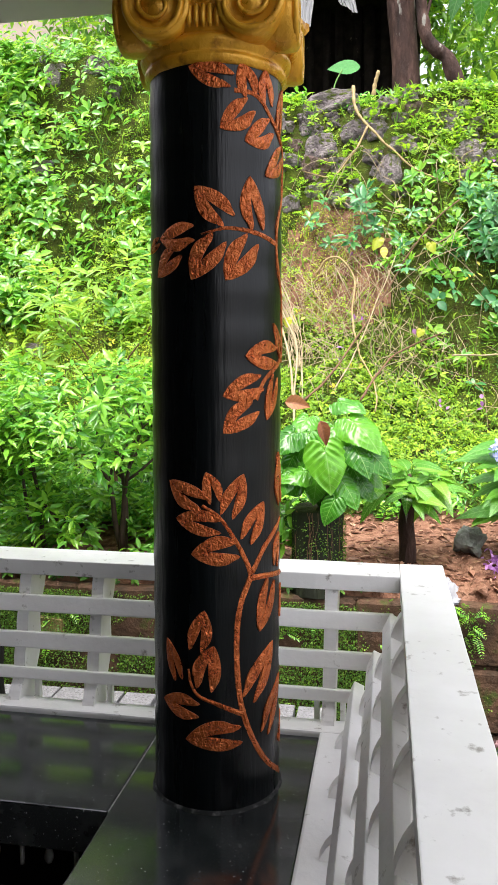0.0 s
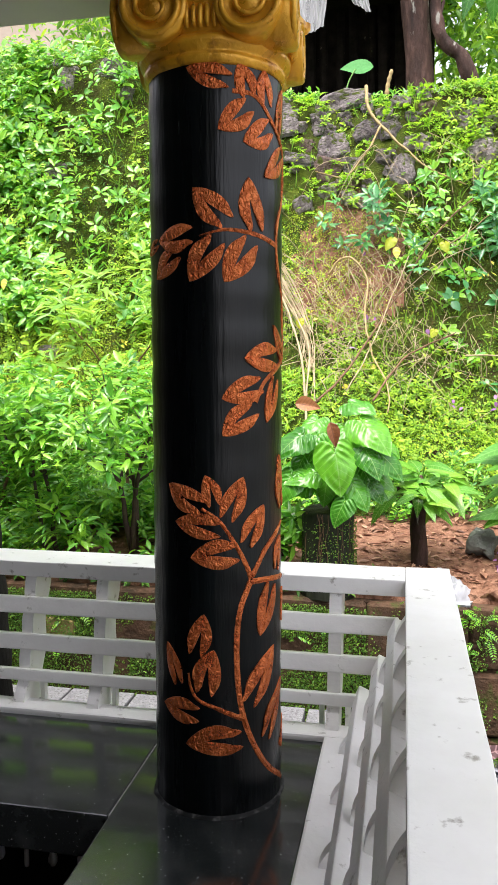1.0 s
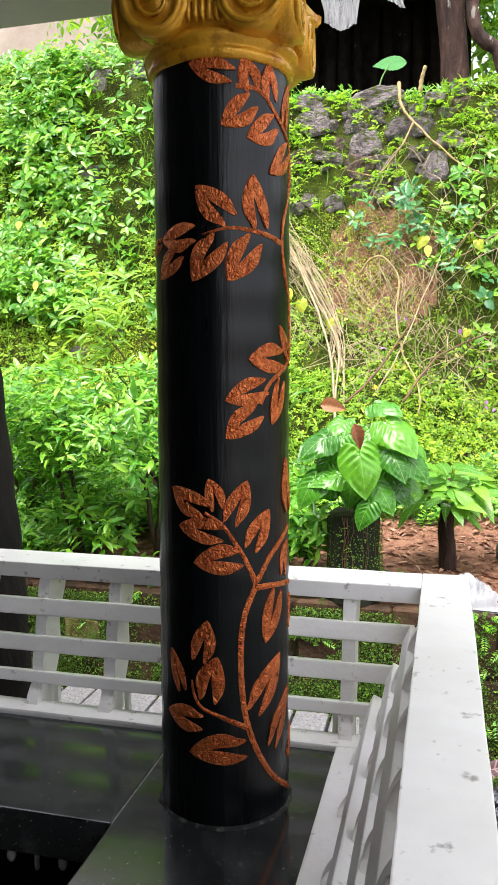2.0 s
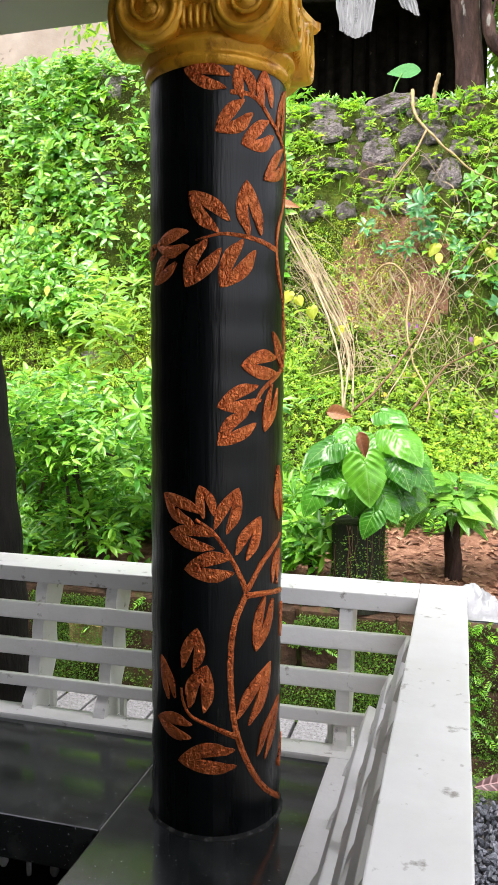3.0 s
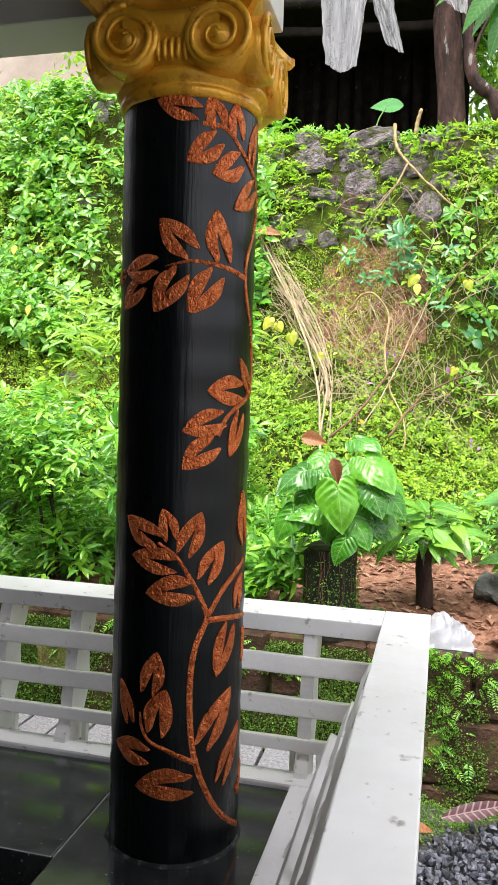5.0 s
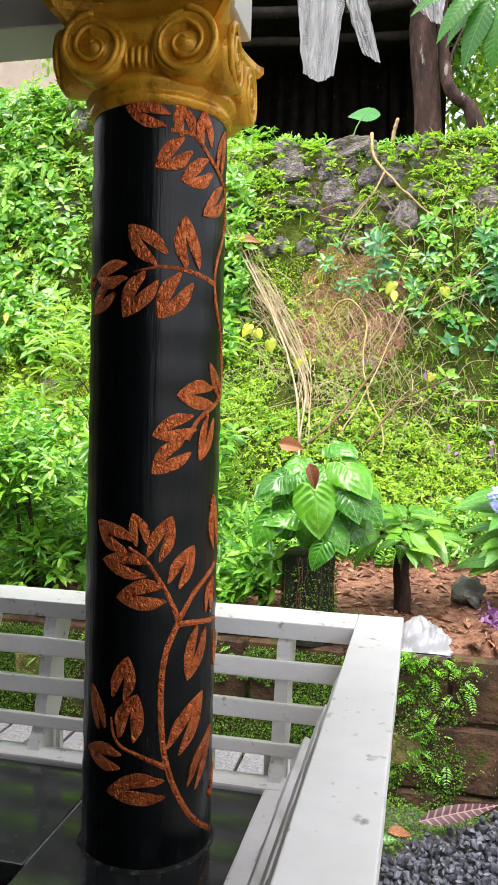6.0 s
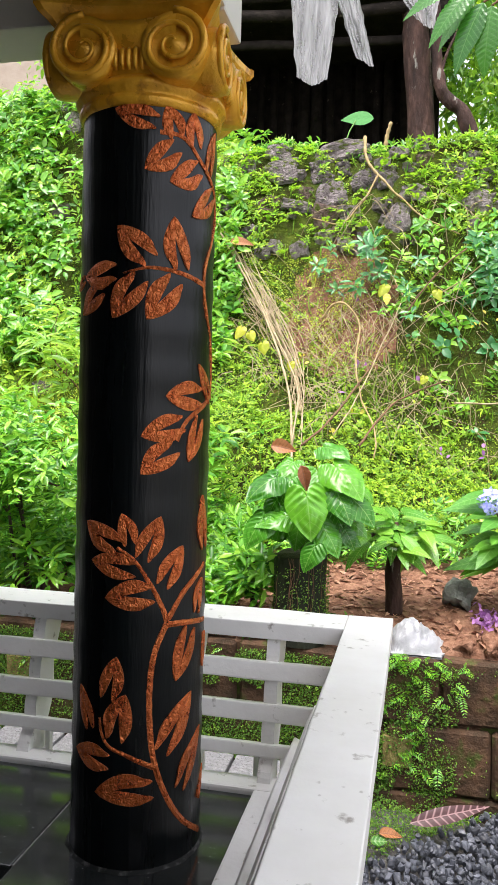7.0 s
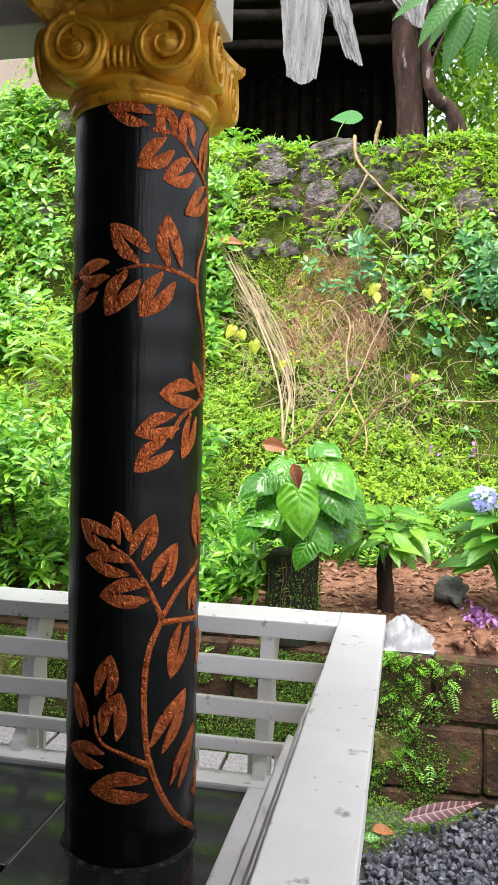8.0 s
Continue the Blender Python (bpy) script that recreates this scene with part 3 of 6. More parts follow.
def railing_north():
    r = thing("bench_railing", "white painted wooden leaning backrest railing with slats", "railing", group="bench railings")
    wobble(part("top_rail", sliced_bar((-4.0, 0.362, 0.352), (0.4105, 0.505, 0.396), 0, 60, 0.003), M_WHITE, r))
    for y, z, h in ((0.345, 0.268, 0.048), (0.327, 0.166, 0.046), (0.303, 0.078, 0.032)):
        wobble(part("slat", lean_bar((-4.0, y + 0.014, z), (0.395, y + 0.014, z + 0.004), -0.22, h, 0.030, 0, 60), M_WHITE, r))
    wobble(part("sill", sliced_bar((-4.0, 0.244, -0.04), (0.30, 0.318, 0.014), 0, 60, 0.007), M_WHITE, r))
    wobble(part("back_strip", sliced_bar((-4.0, 0.352, -0.05), (0.40, 0.380, -0.026), 0, 60, 0.004), M_WHITE, r))
    wobble(part("back_strip", sliced_bar((-4.0, 0.352, 0.050), (0.40, 0.376, 0.066), 0, 60, 0.004), M_WHITE, r))
    for k in range(-13, 3):
        x = 0.231 + 0.2195 * (k - 0) if k < 1 else 0.231 + 0.15 * k
        if x > 0.36:
            continue
        bracket("bracket", post_profile(0.300, 0.385, 0.080, -0.01, 0.37), 0.034, r, Matrix.Translation((x, 0, 0)))
        for side in (-0.042, 0.028):
            part("back_stile", bm_box((x + side, 0.354, -0.03), (x + side + 0.014, 0.374, 0.06), 0.002), M_WHITE, r)


def railing_east():
    r = thing("bench_railing", "white painted wooden leaning backrest railing with slats", "railing", group="bench railings")
    wobble(part("top_rail", sliced_bar((0.411, -4.0, 0.353), (0.529, 0.5055, 0.3962), 1, 60, 0.003), M_WHITE, r))
    for x, z, h in ((0.378, 0.274, 0.050), (0.338, 0.175, 0.048), (0.290, 0.090, 0.040)):
        wobble(part("slat", lean_bar((x + 0.012, 0.345, z), (x + 0.012, -4.0, z), -0.42, h, 0.030, 0, 60), M_WHITE, r))
    wobble(part("sill", sliced_bar((0.213, -4.0, -0.04), (0.31, 0.243, 0.015), 1, 60, 0.007), M_WHITE, r))
    turn = Matrix.Rotation(-math.pi / 2, 4, "Z")
    for k in range(18):
        y = 0.175 - 0.2195 * k
        bracket("bracket", post_profile(0.278, 0.420, 0.080, 0.0, 0.37), 0.034, r, Matrix.Translation((0, y, 0)) @ turn)


railing_north()
railing_east()

# ---- column with painted vine ----
COL_R = 0.14


def wrap(deg, z, r):
    a = radians(deg)
    return (r * math.sin(a), -r * math.cos(a), z)


def column_shaft(parent):
    prof = [(0.0, 0.0), (0.142, 0.0), (0.1418, 0.004), (0.141, 0.01), (0.1403, 0.022)]
    prof += [(COL_R + 0.0012 * math.sin(k * 1.7), 0.04 + 1.52 * k / 60) for k in range(61)]
    vs, fs = lathe(prof, 144)
    out = []
    for v in vs:
        p = Vector(v)
        f = 1 + 0.005 * noise.noise(Vector((p.x * 22, p.y * 22, p.z * 0.8))) + 0.0035 * noise.noise(Vector((p.x * 70, p.y * 70, p.z * 1.5))) if p.xy.length > 0.05 else 1
        out.append((p.x * f, p.y * f, p.z))
    me = mesh_from("shaft", out, fs, M_BLACK, True)
    ob = new("shaft", me)
    ob.parent = parent


def column_foot(parent):
    """Thin uneven ring of cement and scuffed paint where the shaft meets the bench."""
    n, vs, fs = 90, [], []
    for k in range(n):
        a = 2 * math.pi * k / n
        wide = 0.1450 + 0.004 * noise.noise(Vector((math.cos(a) * 3, math.sin(a) * 3, 1))) + 0.003 * noise.noise(Vector((math.cos(a) * 11, math.sin(a) * 11, 5)))
        for r, z in ((0.139, 0.007), (0.1435, 0.005), (wide, 0.003), (wide + 0.004, -0.001)):
            vs.append((r * math.cos(a), r * math.sin(a), z))
    for k in range(n):
        q = (k + 1) % n
        for j in range(3):
            fs.append((k * 4 + j, k * 4 + j + 1, q * 4 + j + 1, q * 4 + j))
    o = new("foot_ring", mesh_from("foot_ring", vs, fs, M_CEMENT, True))
    o.parent = parent
    tagged(o, "scuffed cement ring at the column's foot")


def painted_leaf(parent, deg0, z0, deg1, z1, width):
    """A raised stencilled leaf on the shaft, from its notched base to its tip."""
    s0, s1 = radians(deg0) * COL_R, radians(deg1) * COL_R
    ax = Vector((s1 - s0, z1 - z0))
    length = ax.length
    ax /= length
    sd = Vector((-ax.y, ax.x))
    rng = random.Random(int(deg0 * 100 + z0 * 1000))
    tilt = rng.uniform(-0.10, 0.10)
    bm = bmesh.new()
    rows, cols = 16, 4
    for sign in (-1, 1):
        grid = []
        for i in range(rows + 1):
            t = i / rows
            w = width / 2 * (math.sin(math.pi * (0.21 + 0.79 * t) ** 0.9)) ** 0.75 * 1.0 if t < 1 else 0.0
            gap = max(0.0, (0.60 - t) / 0.60) * 0.135 * width
            mid = tilt * width * math.sin(math.pi * t)
            row = []
            for j in range(cols + 1):
                q = j / cols
                off = mid + sign * (gap + (max(w, gap) - gap) * q)
                along = t * length + length * (1 - t) ** 3 * (0.07 - 0.17 * math.sin(math.pi * q))
                c = Vector((s0, z0)) + ax * along + sd * off
                lift = 0.0032 if 0 < q < 1 else 0.0022
                row.append(bm.verts.new(wrap(math.degrees(c.x / COL_R), c.y, COL_R + lift + 0.0006 * noise.noise(Vector((c.x, c.y, 0)) * 300))))
            grid.append(row)
        for i in range(rows):
            for j in range(cols):
                try:
                    bm.faces.new((grid[i][j], grid[i][j + 1], grid[i + 1][j + 1], grid[i + 1][j]))
                except ValueError:
                    pass
    bmesh.ops.remove_doubles(bm, verts=bm.verts, dist=1e-6)
    rim = [e for e in bm.edges if e.is_boundary]
    ext = bmesh.ops.extrude_edge_only(bm, edges=rim)
    for g in ext["geom"]:
        if isinstance(g, bmesh.types.BMVert):
            d = Vector((g.co.x, g.co.y, 0)).normalized() * (COL_R - 0.002)
            g.co = (d.x, d.y, g.co.z)
    part("painted_leaf", bm, M_COPPER, parent, smooth=False)


def painted_stem(parent, ctrl, width):
    pts = curve_points([(radians(d) * COL_R, z, 0) for d, z in ctrl], 7)
    bm = bmesh.new()
    rows = []
    for i, p in enumerate(pts):
        t = i / (len(pts) - 1)
        d = (pts[min(i + 1, len(pts) - 1)] - pts[max(i - 1, 0)]).normalized()
        sd = Vector((-d.y, d.x))
        w = width[0] + (width[1] - width[0]) * t + 0.0007 * math.sin(i * 2.3)
        row = []
        for k, lift in ((-1, -0.002), (-0.9, 0.002), (0, 0.0034), (0.9, 0.002), (1, -0.002)):
            c = Vector((p.x, p.y)) + sd * w / 2 * k
            row.append(bm.verts.new(wrap(math.degrees(c.x / COL_R), c.y, COL_R + lift)))
        rows.append(row)
    for a, b in zip(rows, rows[1:]):
        for j in range(4):
            bm.faces.new((a[j], a[j + 1], b[j + 1], b[j]))
    part("painted_stem", bm, M_COPPER, parent)


def spiral_relief(cx, cz, r0, mirror, y):
    """A rolled volute ridge in the plane y: tube along a shrinking spiral."""
    pts, rad = [], []
    n = 60
    for k in range(n + 1):
        t = k / n
        a = math.pi * 0.5 + mirror * t * 2 * math.pi * 2.1
        r = r0 * (1 - t) ** 0.85 + 0.006
        pts.append((cx + r * math.cos(a), y - 0.004 * t, cz + r * math.sin(a)))
        rad.append(0.0075 * (1 - 0.55 * t))
    return tube(pts, rad, 8)


def capital_face():
    """One face of the capital, looking to -y: two scrolls, the band between them and its flutes."""
    pieces = []
    for sgn in (-1, 1):
        cx, cz, r = sgn * 0.085, 1.624, 0.061
        n = 40
        vs, fs = [], []
        rings = ((1.0, -0.105), (1.02, -0.150), (0.97, -0.168), (0.80, -0.166), (0.60, -0.158), (0.40, -0.160), (0.18, -0.170), (0.0, -0.172))
        for f, y in rings:
            for k in range(n):
                a = 2 * math.pi * k / n
                vs.append((cx + r * f * math.cos(a), y, cz + r * f * math.sin(a)))
        for i in range(len(rings) - 1):
            for k in range(n):
                fs.append((i * n + k, i * n + (k + 1) % n, (i + 1) * n + (k + 1) % n, (i + 1) * n + k))
        pieces.append((vs, fs))
        pieces.append(spiral_relief(cx, cz, r * 0.93, -sgn, -0.165))
    vs, fs = [], []
    cols = 24
    for i, (dz, y) in enumerate(((0.062, -0.13), (0.060, -0.166), (0.045, -0.170), (0.022, -0.168), (0.016, -0.158), (-0.03, -0.150), (-0.045, -0.12))):
        for j in range(cols + 1):
            x = -0.09 + 0.18 * j / cols
            dip = 0.010 * (1 - (x / 0.09) ** 2)
            vs.append((x, y + dip * 0.6, 1.625 + dz - dip))
    for i in range(6):
        for j in range(cols):
            a = i * (cols + 1) + j
            fs.append((a, a + 1, a + cols + 2, a + cols + 1))
    pieces.append((vs, fs))
    for k in range(-3, 4):
        x = k * 0.0125
        pieces.append(tube([(x, -0.152, 1.626), (x, -0.158, 1.619), (x, -0.158, 1.594), (x, -0.15, 1.586)], [0.003, 0.0048, 0.0048, 0.003], 8))
    return merge(pieces)


def abacus():
    bm = bmesh.new()
    n, rings = 24, []
    for z, half, dent in ((1.672, 0.142, 0.014), (1.678, 0.152, 0.020), (1.690, 0.162, 0.022), (1.700, 0.174, 0.024), (1.712, 0.181, 0.024), (1.726, 0.181, 0.024), (1.7275, 0.176, 0.022)):
        ring = []
        for s in range(4):
            rot = Matrix.Rotation(s * math.pi / 2, 4, "Z")
            for k in range(n):
                t = k / n * 2 - 1
                x = t * half
                y = -half + dent * (1 - t * t) * 1.6 + (0.012 if abs(t) > 0.93 else 0)
                ring.append(bm.verts.new(rot @ Vector((x, y, z))))
        rings.append(ring)
    m = 4 * n
    for a, b in zip(rings, rings[1:]):
        for k in range(m):
            bm.faces.new((a[k], a[(k + 1) % m], b[(k + 1) % m], b[k]))
    bm.faces.new(rings[0][::-1])
    bm.faces.new(rings[-1])
    return bm


def column():
    c = thing("column", "round black column with copper painted vine and gold scrolled capital", "column")
    column_shaft(c)
    column_foot(c)
    cap = part("capital", bmesh.new(), M_GOLD, c, "gold ochre painted scrolled capital")
    prof = [(0.137, 1.526), (0.1425, 1.527), (0.146, 1.531), (0.1485, 1.538), (0.149, 1.543), (0.1465, 1.547), (0.1455, 1.550), (0.149, 1.554),
            (0.156, 1.562), (0.158, 1.570), (0.152, 1.578), (0.140, 1.59), (0.140, 1.63), (0.142, 1.68), (0.10, 1.69)]
    vs, fs = lathe([(r * 0.955, z) for r, z in prof], 72)
    vs = [Vector(v) + noise.noise_vector(Vector(v) * 30) * 0.0012 for v in vs]
    me = mesh_from("bell", vs, fs, M_GOLD, True)
    ob = new("bell", me)
    ob.parent = cap
    fv, ff = capital_face()
    face = mesh_from("scroll_face", [Vector(v) + noise.noise_vector(Vector(v) * 40) * 0.0012 for v in fv], ff, M_GOLD, True)
    for k in range(4):
        f = new("scroll_face", face)
        f.parent = cap
        f.rotation_euler = (0, 0, radians(90 * k))
    part("abacus", abacus(), M_GOLD, cap)
    cap.rotation_euler, cap.scale = (0, 0, radians(4)), (1.05, 1.05, 1.0)
    leaves_top = [(22.5, 1.497, -9.7, 1.521, 0.049), (41.0, 1.476, 32.2, 1.53, 0.049), (59.9, 1.467, 56.7, 1.53, 0.046), (77.8, 1.428, 89.1, 1.515, 0.037),
                  (39.8, 1.45, 15.5, 1.403, 0.056), (62.3, 1.42, 35.9, 1.383, 0.056), (84.9, 1.382, 57.5, 1.323, 0.049)]
    leaves_upper = [(20.5, 1.232, -5.1, 1.294, 0.059), (48.1, 1.222, 40.7, 1.317, 0.056), (-8.7, 1.204, -41.0, 1.199, 0.056), (-22.1, 1.168, -45.0, 1.123, 0.049),
                    (-44.4, 1.196, -62.4, 1.177, 0.027), (13.1, 1.188, -8.3, 1.113, 0.061), (41.6, 1.188, 19.8, 1.111, 0.063)]
    leaves_middle = [(91.6, 0.962, 69.8, 1.031, 0.034), (71.5, 0.964, 36.8, 0.962, 0.061), (51.1, 0.907, 17.4, 0.881, 0.056), (44.5, 0.856, 17.8, 0.806, 0.056),
                     (72.2, 0.914, 59.7, 0.83, 0.044), (87.3, 0.654, 82.0, 0.759, 0.049)]
    leaves_lower = [(-0.7, 0.663, -30.8, 0.706, 0.054), (10.7, 0.669, 3.4, 0.727, 0.041), (21.8, 0.642, 35.4, 0.722, 0.051), (39.2, 0.587, 56.2, 0.66, 0.051),
                    (13.2, 0.616, -23.9, 0.629, 0.054), (27.8, 0.566, -9.4, 0.556, 0.063), (76.0, 0.519, 84.3, 0.584, 0.037), (66.1, 0.479, 51.9, 0.383, 0.056),
                    (93.7, 0.456, 91.2, 0.389, 0.029)]
    leaves_foot = [(-5.3, 0.358, 1.8, 0.439, 0.051), (-23.6, 0.29, -35.6, 0.367, 0.037), (2.1, 0.277, 9.8, 0.364, 0.061), (42.5, 0.25, 70.0, 0.352, 0.061),
                   (60.8, 0.164, 87.1, 0.266, 0.049), (89.4, 0.11, 103.6, 0.164, 0.029), (-6.3, 0.224, -40.7, 0.232, 0.056), (29.6, 0.168, -15.4, 0.158, 0.066)]
    for group in (leaves_top, leaves_upper, leaves_middle, leaves_lower, leaves_foot):
        for row in group:
            painted_leaf(c, *row)
    stems = [([(27.1, 1.477), (47.2, 1.474), (65.6, 1.439), (89.6, 1.394), (98, 1.34), (89.0, 1.292), (76.9, 1.235), (74.8, 1.183), (82.3, 1.129), (91, 1.085), (99, 1.02), (91.5, 0.965), (58.8, 0.917), (47.5, 0.873)], (0.0095, 0.010)),
             ([(0.2, 1.201), (12.5, 1.209), (25.0, 1.213), (49.3, 1.207), (75.6, 1.192)], (0.003, 0.012)),
             ([(0.3, 0.658), (14.5, 0.634), (28.6, 0.583), (38.5, 0.536), (42.8, 0.509)], (0.006, 0.013)),
             ([(43.8, 0.514), (59.6, 0.566), (88.4, 0.613)], (0.013, 0.010)),
             ([(43.4, 0.502), (61.6, 0.5), (92.3, 0.49)], (0.013, 0.011)),
             ([(42.8, 0.506), (32.7, 0.447), (29.3, 0.376), (30.3, 0.294), (34.6, 0.222), (46.4, 0.145), (64.4, 0.082), (91.9, 0.031)], (0.013, 0.013)),
             ([(34.1, 0.213), (11.8, 0.24), (-3.8, 0.256), (-10.8, 0.282), (-12.6, 0.311)], (0.012, 0.003))]
    for ctrl, w in stems:
        painted_stem(c, ctrl, w)


column()

# ---- yard: retaining wall, slabs, gravel ----
def rough_lump(name, material, size, seed, sub=2, squash=(1, 1, 1), sharp=0.35):
    bm = bmesh.new()
    bmesh.ops.create_icosphere(bm, subdivisions=sub, radius=1.0)
    off = Vector((seed * 3.7, seed * 1.3, seed * 2.1))
    for v in bm.verts:
        n = v.co.normalized()
        k = 1 + sharp * noise.noise(n * 1.4 + off) + 0.12 * noise.noise(n * 4 + off)
        q = Vector((max(-0.75, min(0.75, n.x)), max(-0.75, min(0.75, n.y)), max(-0.7, min(0.7, n.z))))
        v.co = Vector((q.x * squash[0], q.y * squash[1], q.z * squash[2])) * k * size
    me = bpy.data.meshes.new(name)
    bm.to_mesh(me)
    bm.free()
    me.materials.append(material)
    return me


wall = slab("wall_retaining", (-6.0, 2.02, -0.95), (5.0, 2.22, -0.16), M_BLOCK, "mossy laterite block retaining wall", "wall", 0.01)


def gravel():
    rng = random.Random(5)
    kinds = []
    for k in range(6):
        me = rough_lump("pebble", M_GRAVEL, 1.0, k, 1, (1, 0.8, 0.7), 0.6)
        kinds.append(([v.co.copy() for v in me.vertices], [tuple(p.vertices) for p in me.polygons]))
        bpy.data.meshes.remove(me)
    pieces = []
    step, i = 0.029, 0
    for layer in range(2):
        for a in range(49):
            for b in range(47):
                x, y = 0.30 + a * step + rng.uniform(-0.013, 0.013), 0.62 + b * step + rng.uniform(-0.013, 0.013) + layer * 0.015
                if y > min(1.95, 1.52 + (x - 0.5) * 0.9) + rng.uniform(-0.05, 0.03) or (layer and rng.random() < 0.45):
                    continue
                i += 1
                vs, fs = kinds[i % 6]
                z = -0.85 + max(0.0, (x - 0.6) * 0.07) + layer * 0.022 + rng.uniform(0, 0.014)
                turn = Euler((rng.uniform(0, 6), rng.uniform(0, 6), rng.uniform(0, 6))).to_matrix().to_4x4()
                m = Matrix.Translation((x, y, z)) @ turn @ Matrix.Scale(rng.uniform(0.014, 0.025), 4)
                pieces.append(([m @ v for v in vs], fs))
    vs, fs = merge(pieces)
    ob = new("gravel", mesh_from("gravel", vs, fs, M_GRAVEL))
    tagged(ob, "heaped blue-grey crushed stone gravel on the yard", "gravel", kind="stuff")


gravel()


def drain_slabs():
    d = thing("drain_cover", "row of rough grey concrete drain cover slabs", "drain cover", (0, 0, 0))
    rng = random.Random(2)
    me = None
    for k in range(20):
        x = -3.2 + 0.168 * k
        if me is None:
            bm = bm_box((0, 0, 0), (0.152, 0.30, 0.24), 0.006)
            ob = part("cover_slab", bm, M_CONCRETE, d)
            me = ob.data
        else:
            ob = new("cover_slab", me)
            ob.parent = d
        ob.location = (x, 1.50 + rng.uniform(-0.006, 0.006), -0.862 + rng.uniform(-0.004, 0.004))
        ob.rotation_euler = (0, 0, rng.uniform(-0.02, 0.02))


drain_slabs()


# ---- plants ----
def normal_of_hill(x, y):
    e = 0.05
    dx = (hill(x + e, y) - hill(x - e, y)) / (2 * e)
    dy = (hill(x, y + e) - hill(x, y - e)) / (2 * e)
    n = np.stack([-dx, -dy, np.ones_like(dx)], -1)
    return n / np.linalg.norm(n, axis=1, keepdims=True)


def soil_patch(x, y):
    """How bare the hillside is: the washed-out earth, the mossy bank and the shaded hollow."""
    bare = np.exp(-(((x + 0.12) / 0.50) ** 2 + ((y - 4.64) / 0.32) ** 2))
    bare = np.maximum(bare, 0.6 * np.exp(-(((x + 2.3) / 0.9) ** 2 + ((y - 4.15) / 0.35) ** 2)))
    # Thins leaves at the hollow so dark soil stands in for its shade.
    bare = np.maximum(bare, 0.9 * np.exp(-(((x - 1.35) / 0.38) ** 2 + ((y - 3.90) / 0.13) ** 2)))
    return bare


def hill_leaves(name, count, xr, yr, size, material, seed, patch, label, lift=0.05, aspect=0.55, keep=None, tiny=False, bare=0.92):
    rng = np.random.default_rng(seed)
    x, y = rng.uniform(*xr, count), rng.uniform(*yr, count)
    dens = np.clip((fbm(x * patch, y * patch, seed) - 0.43) * 5.5, 0.16, 1.0) * (1 - bare * soil_patch(x, y))
    if keep is not None:
        dens = dens * keep(x, y)
    ok = rng.uniform(size=count) < dens
    x, y = x[ok], y[ok]
    n = len(x)
    nrm = normal_of_hill(x, y)
    clump = fbm(x * 3.1, y * 3.1, seed + 9)
    h = rng.uniform(0, 1, n) ** 1.6 * lift * (0.3 + 1.6 * clump)
    pos = np.stack([x, y, hill(x, y)], -1) + nrm * h[:, None]
    up = nrm * 0.45 + np.array([0, -0.12, 0.6]) + rng.normal(size=(n, 3)) * 0.52
    along = rng.normal(size=(n, 3)) + np.array([0, -0.5, -0.25])
    ln = rng.uniform(*size, n)
    ob = leaf_cloud(name, pos, along, up, ln, ln * aspect * rng.uniform(0.8, 1.2, n), material, tiny)
    tagged(ob, label, "plants", kind="stuff")
    return ob


def whorls(rng, centres, axes, leaves, size, aspect, rise=(0.0, 0.6), reach=0.25):
    """Leaves set in rings round the ends of shoots: arrays for leaf_cloud."""
    n = len(centres)
    ref = np.cross(axes, rng.normal(size=(n, 3)))
    ref /= np.linalg.norm(ref, axis=1, keepdims=True) + 1e-9
    oth = np.cross(axes, ref)
    turn = np.arange(leaves)[None, :] * 2.4 + rng.normal(size=(n, leaves)) * 0.35
    lift = rng.uniform(*rise, (n, leaves))
    along = ref[:, None, :] * np.cos(turn)[..., None] + oth[:, None, :] * np.sin(turn)[..., None] + axes[:, None, :] * lift[..., None]
    ln = (rng.uniform(*size, n)[:, None] * rng.uniform(0.7, 1.15, (n, leaves))).reshape(-1)
    along = along.reshape(-1, 3)
    along /= np.linalg.norm(along, axis=1, keepdims=True)
    step = (np.arange(leaves)[None, :] * -0.10 * np.ones((n, 1))).reshape(-1)
    ax = np.repeat(axes, leaves, axis=0)
    pos = np.repeat(centres, leaves, axis=0) + along * (ln * reach * 0.5)[:, None] + ax * (step * ln)[:, None]
    up = ax + rng.normal(size=(n * leaves, 3)) * 0.22
    return pos, along, up, ln, ln * aspect * rng.uniform(0.85, 1.15, n * leaves)


